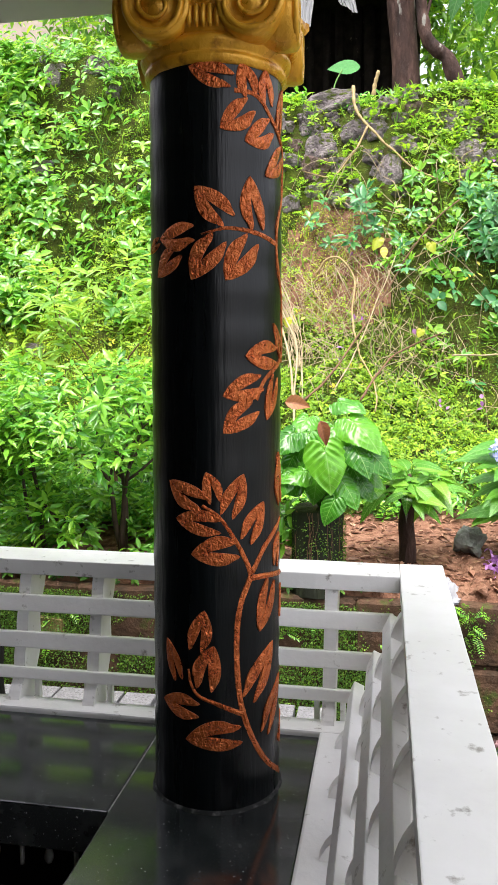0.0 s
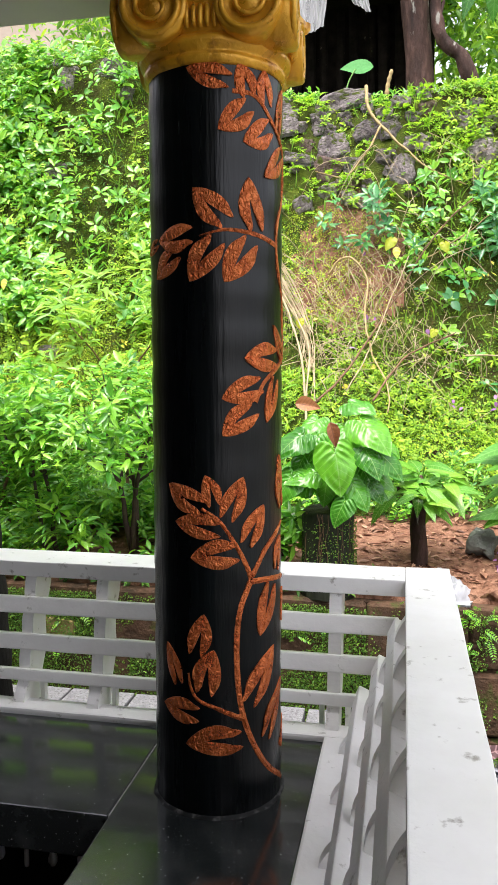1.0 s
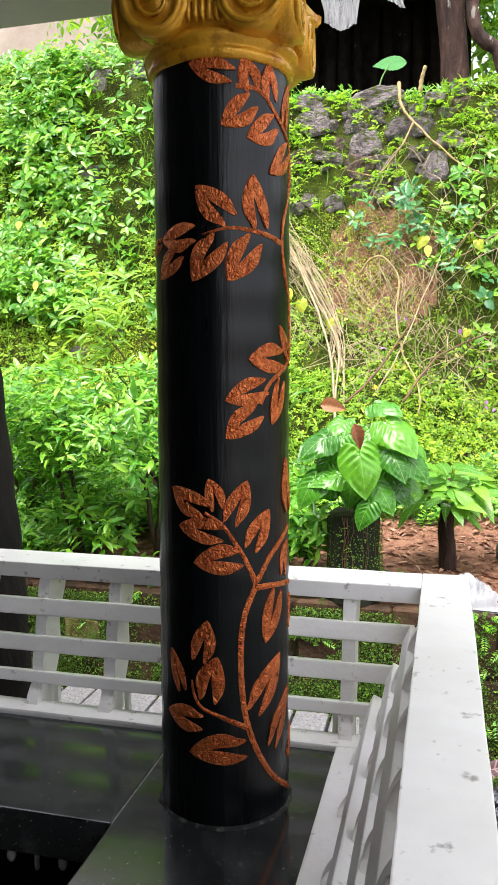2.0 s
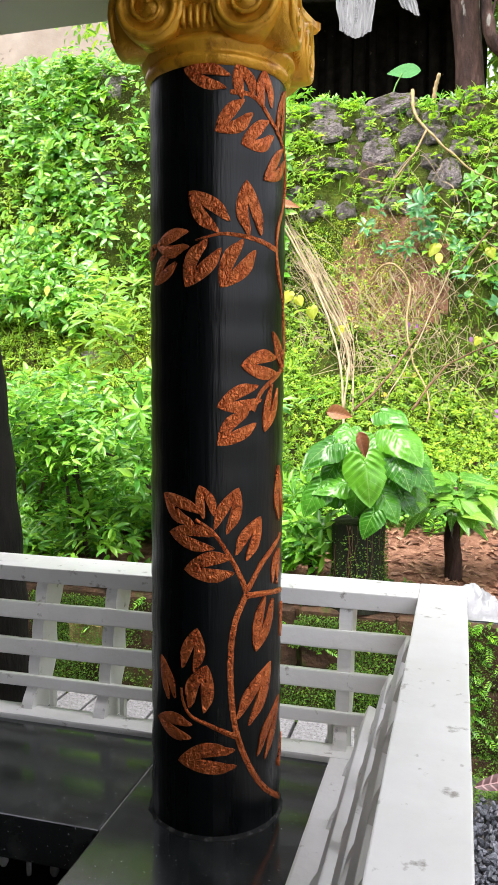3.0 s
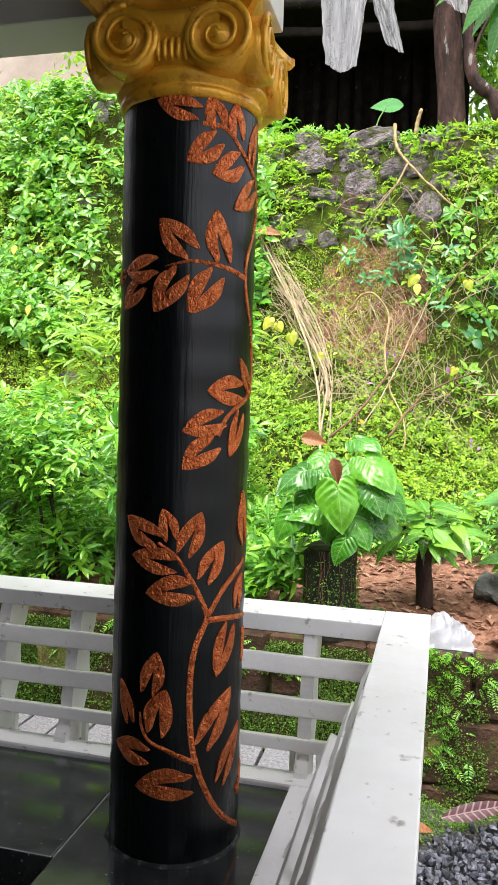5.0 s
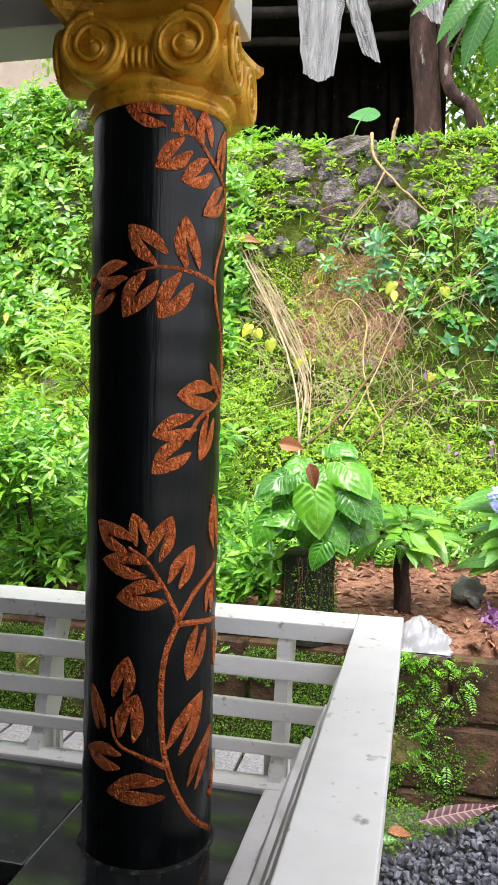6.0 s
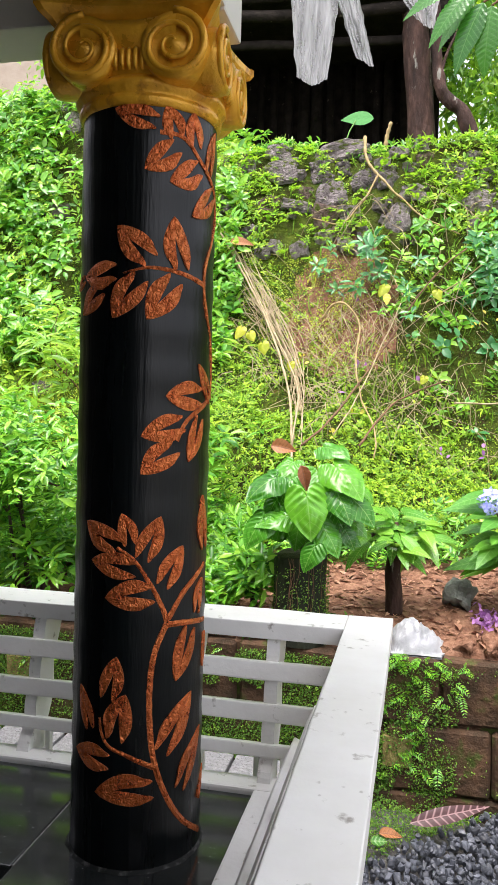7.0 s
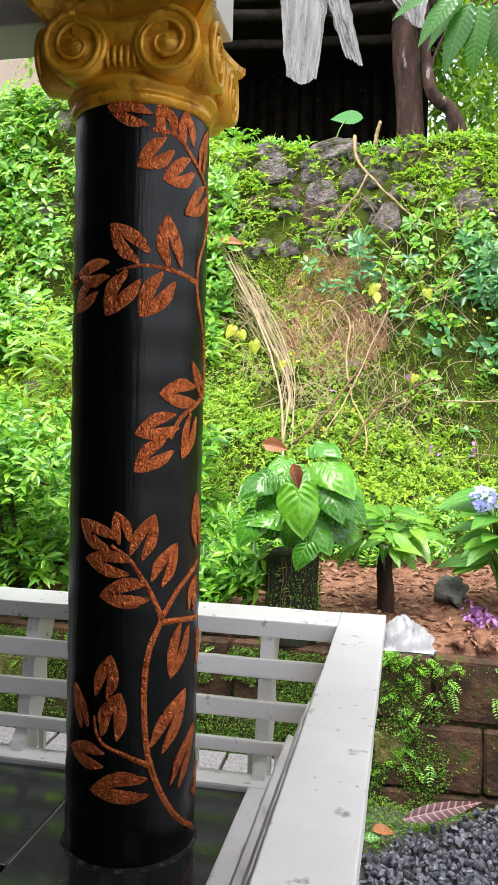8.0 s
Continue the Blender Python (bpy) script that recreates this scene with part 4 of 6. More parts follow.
def hill_shoots(name, count, xr, yr, leaves, size, material, seed, patch, label, lift=0.06, aspect=0.5, keep=None, bare=0.92, cut=0.43, rise=(0.0, 0.6)):
    """Shoots with rings of leaves, in clumps over the hillside."""
    rng = np.random.default_rng(seed)
    x, y = rng.uniform(*xr, count), rng.uniform(*yr, count)
    dens = np.clip((fbm(x * patch, y * patch, seed) - cut) * 6, 0.0, 1.0) * (1 - bare * soil_patch(x, y))
    if keep is not None:
        dens = dens * keep(x, y)
    ok = rng.uniform(size=count) < dens
    x, y = x[ok], y[ok]
    nrm = normal_of_hill(x, y)
    h = rng.uniform(0.1, 1, len(x)) * lift * (0.2 + 1.7 * fbm(x * 3.1, y * 3.1, seed + 9))
    axes = nrm * 0.6 + np.array([0, -0.35, 0.5]) + rng.normal(size=(len(x), 3)) * 0.3
    axes /= np.linalg.norm(axes, axis=1, keepdims=True)
    ob = leaf_cloud(name, *whorls(rng, np.stack([x, y, hill(x, y)], -1) + nrm * h[:, None], axes, leaves, size, aspect, rise), material)
    tagged(ob, label, "plants", kind="stuff")


def fern_fronds(name, label, bases, length, material, seed, out=(0, -0.6, 0.25)):
    """Arching fronds: leaflets in pairs along a stem that bends over."""
    rng = np.random.default_rng(seed)
    pos, along, up, ln = [], [], [], []
    for b in bases:
        d = rng.normal(size=3) * np.array([0.8, 0.25, 0.4]) + np.asarray(out)
        d /= np.linalg.norm(d)
        side = np.cross(d, (0, -0.5, 0.8))
        side /= np.linalg.norm(side) + 1e-9
        face = np.cross(side, d)
        long = rng.uniform(*length)
        for q in range(8):
            t = (q + 0.6) / 8
            p = np.asarray(b) + d * long * t + np.array([0, 0, -0.45]) * long * t * t
            for sg in (-1, 1):
                pos.append(p)
                along.append(side * sg + d * 0.55 + rng.normal(size=3) * 0.12)
                up.append(face + rng.normal(size=3) * 0.1)
                ln.append(long * 0.34 * (math.sin(math.pi * (0.18 + 0.75 * t))) ** 0.8)
    ln = np.array(ln)
    ob = leaf_cloud(name, np.array(pos), np.array(along), np.array(up), ln, ln * 0.42, material)
    tagged(ob, label, "ferns", kind="stuff")


def off_moss(x, y):
    """Leaves stay off the lime-green moss banks and break into clumps with dark gaps."""
    bank = np.exp(-((x + 2.35) / 0.75) ** 2 - ((y - 4.15) / 0.28) ** 2) + 0.8 * np.exp(-((x + 2.9) / 0.5) ** 2 - ((y - 4.75) / 0.14) ** 2)
    return np.clip(1 - 0.9 * bank, 0, 1) * np.clip((fbm(x * 1.9, y * 1.9, 90) - 0.30) * 6, 0.25, 1)


def off_stones(x, y):
    return np.where((y > 4.86) & (x > -1.25), 0.22, 1.0)


def below_stones(x, y):
    return np.where((y > 4.86) & (x > -1.25), 0.12, 1.0) * np.where(y > 5.5, 0.3, 1.0)


# Under-layer coloured dark so gaps between the bright leaves read as shade.
hill_leaves("ground_cover", 150000, (-4.2, 2.8), (2.9, 5.5), (0.014, 0.030), M_UNDER, 11, 2.2, "small-leaved green creeping ground cover on the hillside, darkened as shade between leaves", 0.04, 0.6, off_stones, True, 0.9)
hill_leaves("moss_cover", 200000, (-3.8, 2.6), (3.1, 5.6), (0.010, 0.020), M_COVER, 25, 3.3, "dense moss and tiny-leaved cover on the bank", 0.03, 0.7, off_stones, True, 0.75)
hill_shoots("ground_cover", 30000, (-4.2, 2.8), (2.95, 5.4), 6, (0.016, 0.036), M_COVER, 12, 2.6, "bright green seedlings and creepers on the hillside", 0.07, 0.55, below_stones, 0.85, 0.42)
hill_shoots("ground_cover", 2600, (-4.2, 2.8), (3.0, 5.4), 6, (0.04, 0.075), M_COVER, 32, 1.7, "yellow-green weeds on the hillside", 0.11, 0.36, below_stones, 0.95, 0.50)
hill_shoots("heart_vine", 4000, (-4.4, -0.95), (4.35, 5.9), 6, (0.065, 0.12), M_VINE, 13, 1.3, "glossy ovate-leaved vine covering the stone bank", 0.26, 0.52, off_moss, 0.9, 0.38)
hill_shoots("heart_vine", 1300, (-4.4, -0.95), (4.45, 5.9), 5, (0.07, 0.12), M_BUSH, 33, 1.9, "dark glossy vine leaves on the stone bank", 0.24, 0.55, off_moss, 0.9, 0.42)
hill_shoots("heart_vine", 6000, (-4.4, -1.0), (4.0, 5.9), 6, (0.028, 0.06), M_COVER, 37, 2.3, "light green weeds and young vine between the vine leaves", 0.2, 0.45, off_moss, 0.9, 0.36)
hill_shoots("dark_creeper", 210, (-0.25, 1.5), (4.62, 4.90), 7, (0.075, 0.13), M_DEEP, 14, 2.6, "dark glossy shrub leaves hanging over the bank", 0.24, 0.46, lambda x, y: np.where((x > 0.05) | (y > 4.78), 1.0, 0.15), 0.0, 0.38)
hill_shoots("creeper", 90, (0.2, 1.5), (4.62, 4.95), 6, (0.06, 0.10), M_BUSH, 34, 2.6, "green shrub leaves on the bank", 0.2, 0.5, None, 0.3, 0.38)
hill_shoots("ivy", 70, (0.45, 1.4), (4.1, 4.6), 4, (0.06, 0.10), M_DEEP, 15, 2.8, "loose blue-green ivy on the hillside", 0.14, 0.75, None, 0.6, 0.46)
hill_shoots("heart_vine", 220, (0.7, 2.6), (4.2, 5.0), 6, (0.06, 0.11), M_VINE, 35, 1.8, "loose bright green vine on the hillside", 0.16, 0.55, None, 0.6, 0.44)
hill_shoots("terrace_weeds", 8200, (-4.2, -0.35), (2.07, 3.3), 6, (0.04, 0.085), M_VINE, 16, 1.8, "low leafy weeds on the terrace under the shrubs", 0.2, 0.42, None, 0.9, 0.27)
hill_shoots("terrace_weeds", 900, (-0.3, 2.4), (2.85, 3.3), 6, (0.03, 0.06), M_BUSH, 17, 1.5, "low weeds at the foot of the slope", 0.12, 0.45, None, 0.9, 0.38)
# Shade-toned leaves paint the dark gaps behind the railing.
hill_shoots("terrace_weeds", 1500, (-4.0, 0.35), (2.03, 2.16), 6, (0.02, 0.05), M_UNDER, 36, 2.6, "weeds hanging over the retaining wall's edge, coloured dark as if shaded", 0.05, 0.5, None, 0.0, 0.36)
hill_shoots("bank_weeds", 2600, (-1.3, 2.4), (4.88, 5.42), 6, (0.025, 0.06), M_COVER, 19, 3.6, "yellow-green weeds growing between the bank stones", 0.08, 0.48, None, 0.9, 0.52)
hill_shoots("top_weeds", 420, (-1.3, 2.4), (5.3, 5.6), 6, (0.04, 0.085), M_BUSH, 18, 2.8, "leafy weeds along the top of the stone bank", 0.08, 0.45, None, 0.9, 0.44, (0.1, 1.1))
hill_leaves("moss_cover", 170000, (-3.6, -1.2), (3.6, 4.6), (0.009, 0.018), M_LIME, 27, 1.6, "bright lime-yellow moss on the bank", 0.03, 0.7, lambda x, y: np.exp(-((x + 2.4) / 0.8) ** 2 - ((y - 4.1) / 0.35) ** 2), True, 0.0)
hill_leaves("moss_cover", 26000, (-0.9, 0.5), (4.45, 4.9), (0.008, 0.015), M_LIME, 28, 5.0, "olive moss patches on the bare earth", 0.012, 0.7, lambda x, y: np.where(x < 0.0, 1.0, 0.45), True, 0.0)


def bank_ferns():
    rng = np.random.default_rng(61)
    x, y = rng.uniform(-1.3, 1.6, 900), rng.uniform(4.86, 5.45, 900)
    ok = fbm(x * 2.8, y * 5, 62) > 0.53
    x, y = x[ok], y[ok]
    fern_fronds("bank_ferns", "small bright ferns growing out between the bank stones", np.stack([x, y - 0.03, hill(x, y) + 0.03], -1), (0.05, 0.13), M_FERN, 63)


bank_ferns()


def grass_tufts():
    rng = np.random.default_rng(21)
    n = 9000
    x, y = rng.uniform(-4.2, 3.0, n), rng.uniform(3.2, 5.9, n)
    ok = rng.uniform(size=n) < np.clip((fbm(x * 2, y * 2, 33) - 0.4) * 4, 0, 1) * (1 - 0.7 * soil_patch(x, y))
    x, y = x[ok], y[ok]
    n = len(x)
    pos = np.stack([x, y, hill(x, y)], -1)
    along = rng.normal(size=(n, 3)) * 0.5 + np.array([0, -0.35, 0.9])
    ln = rng.uniform(0.06, 0.16, n)
    ob = leaf_cloud("grass", pos, along, rng.normal(size=(n, 3)) + np.array([0, -1, 0.3]), ln, ln * 0.09, M_YOUNG)
    tagged(ob, "thin bright grass blades on the hillside", "grass", kind="stuff")


grass_tufts()


def branch_tree(rng, start, direction, length, radius, depth, tubes, ends, bend=0.35, fork=3):
    pts = [Vector(start)]
    d = Vector(direction).normalized()
    n = 5
    for k in range(n):
        d = (d + Vector((rng.gauss(0, bend), rng.gauss(0, bend), rng.gauss(0, bend * 0.6) + 0.08)) * 0.4).normalized()
        pts.append(pts[-1] + d * length / n)
    rad = [radius * (1 - 0.5 * k / n) for k in range(n + 1)]
    tubes.append(tube(pts, rad, 6))
    for q in pts[2:] if depth == 0 else pts[4:]:
        ends.append((q, d))
    if depth:
        for k in range(fork):
            a = rng.uniform(0, 6.28)
            side = Vector((math.cos(a), math.sin(a), 0.25))
            branch_tree(rng, pts[-1 - (k % 2)], d * 0.75 + side * 0.75, length * rng.uniform(0.55, 0.8), radius * 0.5, depth - 1, tubes, ends, bend, fork)


def shrub(name, label, base, height, lean, leaves, leaf, aspect, material, seed, stems=1, radius=0.016, depth=2, droop=-0.15, spread=0.09, bark=None, fork=3):
    rng = random.Random(seed)
    t = thing(name, label, "shrub")
    tubes, ends = [], []
    for s in range(stems):
        branch_tree(rng, Vector(base) + Vector((rng.uniform(-0.05, 0.05), rng.uniform(-0.04, 0.04), -0.06 if s == 0 else -0.04)) * (1 if stems > 1 else 1),
                    Vector(lean) + Vector((rng.uniform(-0.5, 0.5), rng.uniform(-0.3, 0.3), 0)) * (0.6 if stems > 1 else 0.1), height * 0.42, radius, depth, tubes, ends, 0.3, fork)
    vs, fs = merge(tubes)
    trunk = new("trunk", mesh_from("trunk", vs, fs, bark or M_TWIG, True))
    trunk.parent = t
    r = np.random.default_rng(seed)
    count = leaves // 7
    idx = r.integers(0, len(ends), count)
    e = np.array([tuple(p) for p, d in ends])[idx]
    dr = np.array([tuple(d) for p, d in ends])[idx]
    axes = dr * 0.5 + np.array([0, -0.3, 0.75]) + r.normal(size=(count, 3)) * 0.3
    axes /= np.linalg.norm(axes, axis=1, keepdims=True)
    ob = leaf_cloud("crown", *whorls(r, e + r.normal(size=(count, 3)) * spread, axes, 7, (leaf * 0.75, leaf * 1.2), aspect, (droop, 0.5)), material)
    ob.parent = t
    return t


shrub("shrub", "bushy glossy-leaved shrub with forked brown stems on the terrace", (-1.02, 2.30, 0.0), 1.2, (-0.12, -0.15, 1), 2100, 0.08, 0.40, M_BUSH, 3, 3, 0.019, 2, -0.2, 0.09, M_DARKTWIG)
shrub("shrub", "dense glossy-leaved shrub on the terrace", (-1.50, 2.25, 0.0), 1.05, (0.0, -0.1, 1), 1700, 0.08, 0.40, M_BUSH, 4, 2, 0.016, 2, -0.2, 0.10, M_DARKTWIG)
shrub("shrub", "tall young shrub with light narrow leaves", (-1.22, 2.85, 0.05), 2.1, (-0.05, 0.0, 1), 560, 0.12, 0.27, M_YOUNG, 7, 1, 0.014, 2, -0.1, 0.10)
shrub("shrub", "leafy green shrub at the foot of the slope", (-2.1, 2.7, 0.05), 0.95, (0.0, -0.1, 1), 900, 0.12, 0.36, M_BUSH, 8, 2, 0.016, 2, -0.2, 0.12)
shrub("shrub", "small low shrub with a short dark stem", (-1.32, 2.12, -0.02), 0.5, (0.0, 0.0, 1), 200, 0.10, 0.36, M_VINE, 9, 1, 0.022, 1, -0.1, 0.05, M_BARK)
shrub("shrub", "small light green shrub with a dark stem beside the stump", (-0.20, 2.20, -0.08), 0.55, (-0.1, 0, 1), 380, 0.085, 0.45, M_BUSH, 10, 1, 0.026, 1, -0.15, 0.05, M_BARK)
shrub("shrub", "leafy shrub on the slope", (-0.75, 2.9, 0.05), 1.0, (0.0, 0.0, 1), 700, 0.11, 0.36, M_BUSH, 31, 2, 0.012, 2, -0.1, 0.1)


def stump():
    t = thing("tree_stump", "black wet mossy tree stump under the anthurium", "stump", (0.045, 2.12, -0.10))
    prof = [(0.0, 0.37), (0.10, 0.372), (0.128, 0.365), (0.131, 0.33), (0.129, 0.2), (0.132, 0.08), (0.145, 0.0), (0.15, -0.06)]
    vs, fs = lathe(prof, 40)
    vs = [(v[0] * (1 + 0.10 * noise.noise(Vector((v[0] * 9, v[1] * 9, v[2] * 2)))), v[1] * (1 + 0.10 * noise.noise(Vector((v[0] * 9, v[1] * 9, v[2] * 2)))), v[2] + 0.02 * noise.noise(Vector(v) * 12)) for v in vs]
    w = new("wood", mesh_from("wood", vs, fs, M_STUMP, True))
    w.parent = t
    rng = np.random.default_rng(5)
    n = 4200
    a, z = rng.uniform(0, 6.28, n), rng.uniform(0.0, 1.0, n) ** 3.0 * 0.34 - 0.02
    pos = np.stack([0.134 * np.cos(a), 0.134 * np.sin(a), z], -1)
    out = np.stack([np.cos(a), np.sin(a), 0.5 + 0 * a], -1)
    ln = rng.uniform(0.010, 0.026, n)
    m = leaf_cloud("moss", pos, rng.normal(size=(n, 3)), out, ln * 0.6, ln * 0.4, M_MOSSLEAF, True)
    m.parent = t


stump()
_rng = random.Random(41)
for _k in range(11):
    _a = -math.pi / 2 + _rng.uniform(-1.2, 1.2)
    _pts = [(0.045 + 0.137 * math.cos(_a + _rng.uniform(-0.08, 0.08)), 2.12 + 0.137 * math.sin(_a), 0.26 - 0.36 * q / 5 * _rng.uniform(0.8, 1.0)) for q in range(6)]
    _vs, _fs = tube(curve_points(_pts, 4), 0.0013, 5)
    tagged(new("stump_root", mesh_from("stump_root", _vs, _fs, M_TWIG, True)), "thin brown aerial root clinging to the black stump", "root", "stump roots")


def big_leaf_plant(name, label, category, base, leaves, mesh, stem_mat, stem_r=0.004, face=(0, -0.25, 1)):
    """leaves: (place of the leaf's base, direction, size)."""
    t = thing(name, label, category)
    for at, d, s in leaves:
        ob = new("leaf", mesh)
        ob.parent = t
        place_leaf(ob, at, d, face, s)
        a, b = Vector(base), Vector(at)
        mid = (a + b) / 2 + Vector((0, 0, 0.05))
        vs, fs = tube(curve_points([a, mid, b], 5), stem_r, 6)
        st = new("stalk", mesh_from("stalk", vs, fs, stem_mat, True))
        st.parent = t
    return t


def anthurium():
    me = mesh_from("leaf", *heart_blade(0.175, 0.185, 0.30, 0.0042, 30), M_HEART, True)
    rng = random.Random(8)
    front = [((0.094, 1.88, 0.569), (0.20, -0.37, -0.89), 1.12), ((0.22, 1.98, 0.70), (0.65, -0.48, -0.50), 1.10), ((0.153, 2.08, 0.79), (0.79, -0.59, -0.1), 0.8),
             ((-0.084, 1.98, 0.636), (-0.7, -0.51, -0.45), 0.95), ((-0.013, 1.95, 0.466), (-0.86, -0.49, -0.1), 0.85), ((-0.122, 1.92, 0.442), (-0.5, -0.41, -0.77), 0.85),
             ((0.174, 1.92, 0.42), (0.59, -0.34, -0.73), 0.8), ((0.135, 1.86, 0.338), (-0.43, -0.34, -0.84), 0.66), ((0.301, 1.95, 0.557), (0.76, -0.21, -0.62), 0.85)]
    behind = [((-0.013, 2.1, 0.708), (-0.3, -0.74, -0.45), 0.75), ((0.236, 1.93, 0.571), (0.49, -0.5, -0.71), 0.8), ((0.121, 2.05, 0.67), (0.28, -0.62, -0.6), 0.95),
              ((-0.062, 2.0, 0.542), (-0.44, -0.44, -0.78), 0.7), ((0.049, 2.0, 0.44), (-0.15, -0.37, -0.92), 0.8), ((0.201, 2.0, 0.494), (0.63, -0.34, -0.7), 0.7),
              ((-0.005, 2.02, 0.628), (-0.34, -0.5, -0.7), 0.75), ((0.321, 2.05, 0.601), (0.81, 0.0, -0.59), 0.55), ((0.266, 1.97, 0.411), (0.56, -0.23, -0.8), 0.55)]
    rows = front + behind
    for k in range(17):
        a = rng.uniform(-3.4, 0.4)
        rows.append(((0.08 + 0.18 * math.cos(a), rng.uniform(2.02, 2.14), rng.uniform(0.32, 0.66)), (math.cos(a), -0.3, rng.uniform(-0.6, 0.3)), rng.uniform(0.55, 0.8)))
    big_leaf_plant("anthurium_plant", "anthurium with large glossy heart-shaped veined leaves", "plant", (0.06, 2.10, 0.26), rows, me, M_STALK, 0.004, (0.05, -0.62, 0.85))


def frangipani():
    base = (0.49, 2.33, -0.06)
    me = mesh_from("leaf", *blade(0.20, 0.088, 0, 0.40, 0.0008, 0.22, 14, 6, 60), M_FRANG, True)
    rng = random.Random(12)
    rows = []
    tips = [Vector((0.49, 2.30, 0.42)), Vector((0.37, 2.26, 0.36)), Vector((0.61, 2.27, 0.38)), Vector((0.50, 2.18, 0.34))]
    for i in range(64):
        tip = tips[i % 4]
        a = i * 2.4 + rng.uniform(-0.3, 0.3)
        el = rng.uniform(-0.9, 0.8)
        d = Vector((math.cos(a), math.sin(a), el))
        rows.append((tip + d * 0.025 + Vector((0, 0, rng.uniform(-0.05, 0.05))), d, rng.uniform(0.6, 0.95)))
    t = big_leaf_plant("young_tree", "small tree with a thick dark stem and bright pointed leaves", "tree", (0.49, 2.31, 0.26), rows, me, M_FRANG, 0.003, (0, -0.5, 0.9))
    pts = curve_points([base, (0.487, 2.33, 0.06), (0.478, 2.32, 0.16), (0.49, 2.31, 0.27)], 6)
    vs, fs = tube(pts, [0.045 - 0.008 * k / len(pts) for k in range(len(pts))], 14)
    tr = new("trunk", mesh_from("trunk", vs, fs, M_BARK, True))
    tr.parent = t
    for tip in tips:
        vs, fs = tube(curve_points([(0.49, 2.31, 0.25), (Vector((0.49, 2.31, 0.25)) + tip) / 2, tip], 4), 0.012, 8)
        b = new("branch", mesh_from("branch", vs, fs, M_BARK, True))
        b.parent = t


def hydrangea():
    me = mesh_from("leaf", *blade(0.24, 0.105, 0, 0.32, 0.001, 0.15, 14, 8, 40), M_HYDR, True)
    rng = random.Random(4)
    rows = []
    for i in range(44):
        a = i * 2.4
        z = rng.uniform(0.2, 0.62)
        rows.append(((1.03 + 0.05 * math.cos(a), 2.33 + 0.05 * math.sin(a), z), (math.cos(a), math.sin(a), rng.uniform(-0.35, 0.35)), rng.uniform(0.75, 1.15)))
    t = big_leaf_plant("hydrangea", "hydrangea with broad green leaves and a pale blue flower head", "plant", (1.06, 2.37, -0.05), rows, me, M_STALK, 0.005, (-0.1, -0.5, 0.85))
    r = np.random.default_rng(2)
    n = 260
    d = random_dirs(r, n, (0, 0, 0.2), 1.0)
    pos = np.array([0.935, 2.22, 0.555]) + d * 0.058
    ln = r.uniform(0.016, 0.026, n)
    f = leaf_cloud("flower_head", pos, r.normal(size=(n, 3)), d, ln, ln * 0.9, M_BLUE)
    f.parent = t
    vs, fs = tube(curve_points([(1.04, 2.35, 0.2), (1.0, 2.29, 0.42), (0.94, 2.23, 0.52)], 5), 0.005, 6)
    st = new("stalk", mesh_from("stalk", vs, fs, M_TWIG, True))
    st.parent = t


anthurium()
frangipani()
hydrangea()


def dark_trunk():
    t = thing("palm", "dark wet bark tree standing beside the porch", "tree")
    pts = curve_points([(-1.075, 0.80, -0.92), (-1.075, 0.80, -0.3), (-1.085, 0.80, 0.15), (-1.13, 0.80, 0.7), (-1.19, 0.80, 1.3), (-1.26, 0.80, 2.1)], 8)
    vs, fs = tube(pts, [0.112 - 0.02 * k / len(pts) + 0.004 * math.sin(k * 1.7) for k in range(len(pts))], 22)
    b = new("bark", mesh_from("bark", vs, fs, M_BLACKBARK, True))
    b.parent = t


dark_trunk()


# ---- roots, stems and stones on the bank ----
def root(name, label, ctrl, r0, r1, material, group="hanging roots"):
    pts = curve_points(ctrl, 7)
    pts = [p + Vector((0, -0.045, 0.03)) + noise.noise_vector(p * 6) * 0.012 for p in pts]
    vs, fs = tube(pts, [0.7 * (r0 + (r1 - r0) * k / (len(pts) - 1)) * (1 + 0.18 * math.sin(k * 2.1)) for k in range(len(pts))], 7)
    tagged(new(name, mesh_from(name, vs, fs, material, True)), label, "root", group)


PALE = "pale brown woody root trailing down the bank"
root("root", PALE, [(0.04, 5.28, 3.36), (0.07, 5.17, 3.12), (0.18, 5.09, 2.97), (0.35, 5.0, 2.77), (0.59, 4.92, 2.54), (0.85, 4.86, 2.4)], 0.022, 0.007, M_ROOT)
root("root", PALE, [(0.18, 5.09, 2.97), (0.05, 5.01, 2.72), (-0.11, 4.94, 2.53), (-0.36, 5.0, 2.6)], 0.013, 0.006, M_ROOT)
root("root", "ochre woody root hanging over bare earth", [(-0.21, 4.59, 1.69), (-0.1, 4.57, 1.80), (0.0, 4.55, 1.80), (0.11, 4.5, 1.63), (0.1, 4.3, 1.31), (0.17, 4.1, 1.04), (0.28, 3.87, 0.83), (0.3, 3.66, 0.64)], 0.015, 0.007, M_ROOT)
root("root", PALE, [(-1.13, 4.86, 2.46), (-0.89, 4.72, 2.09), (-0.58, 4.43, 1.58), (-0.36, 4.0, 1.08), (-0.25, 3.6, 0.62), (-0.24, 3.3, 0.3)], 0.012, 0.012, M_STRAW)
root("root", PALE, [(-1.21, 4.94, 2.63), (-0.95, 4.78, 2.24), (-0.68, 4.55, 1.78), (-0.45, 4.3, 1.4), (-0.30, 4.05, 1.1), (-0.26, 3.65, 0.7)], 0.008, 0.010, M_STRAW)
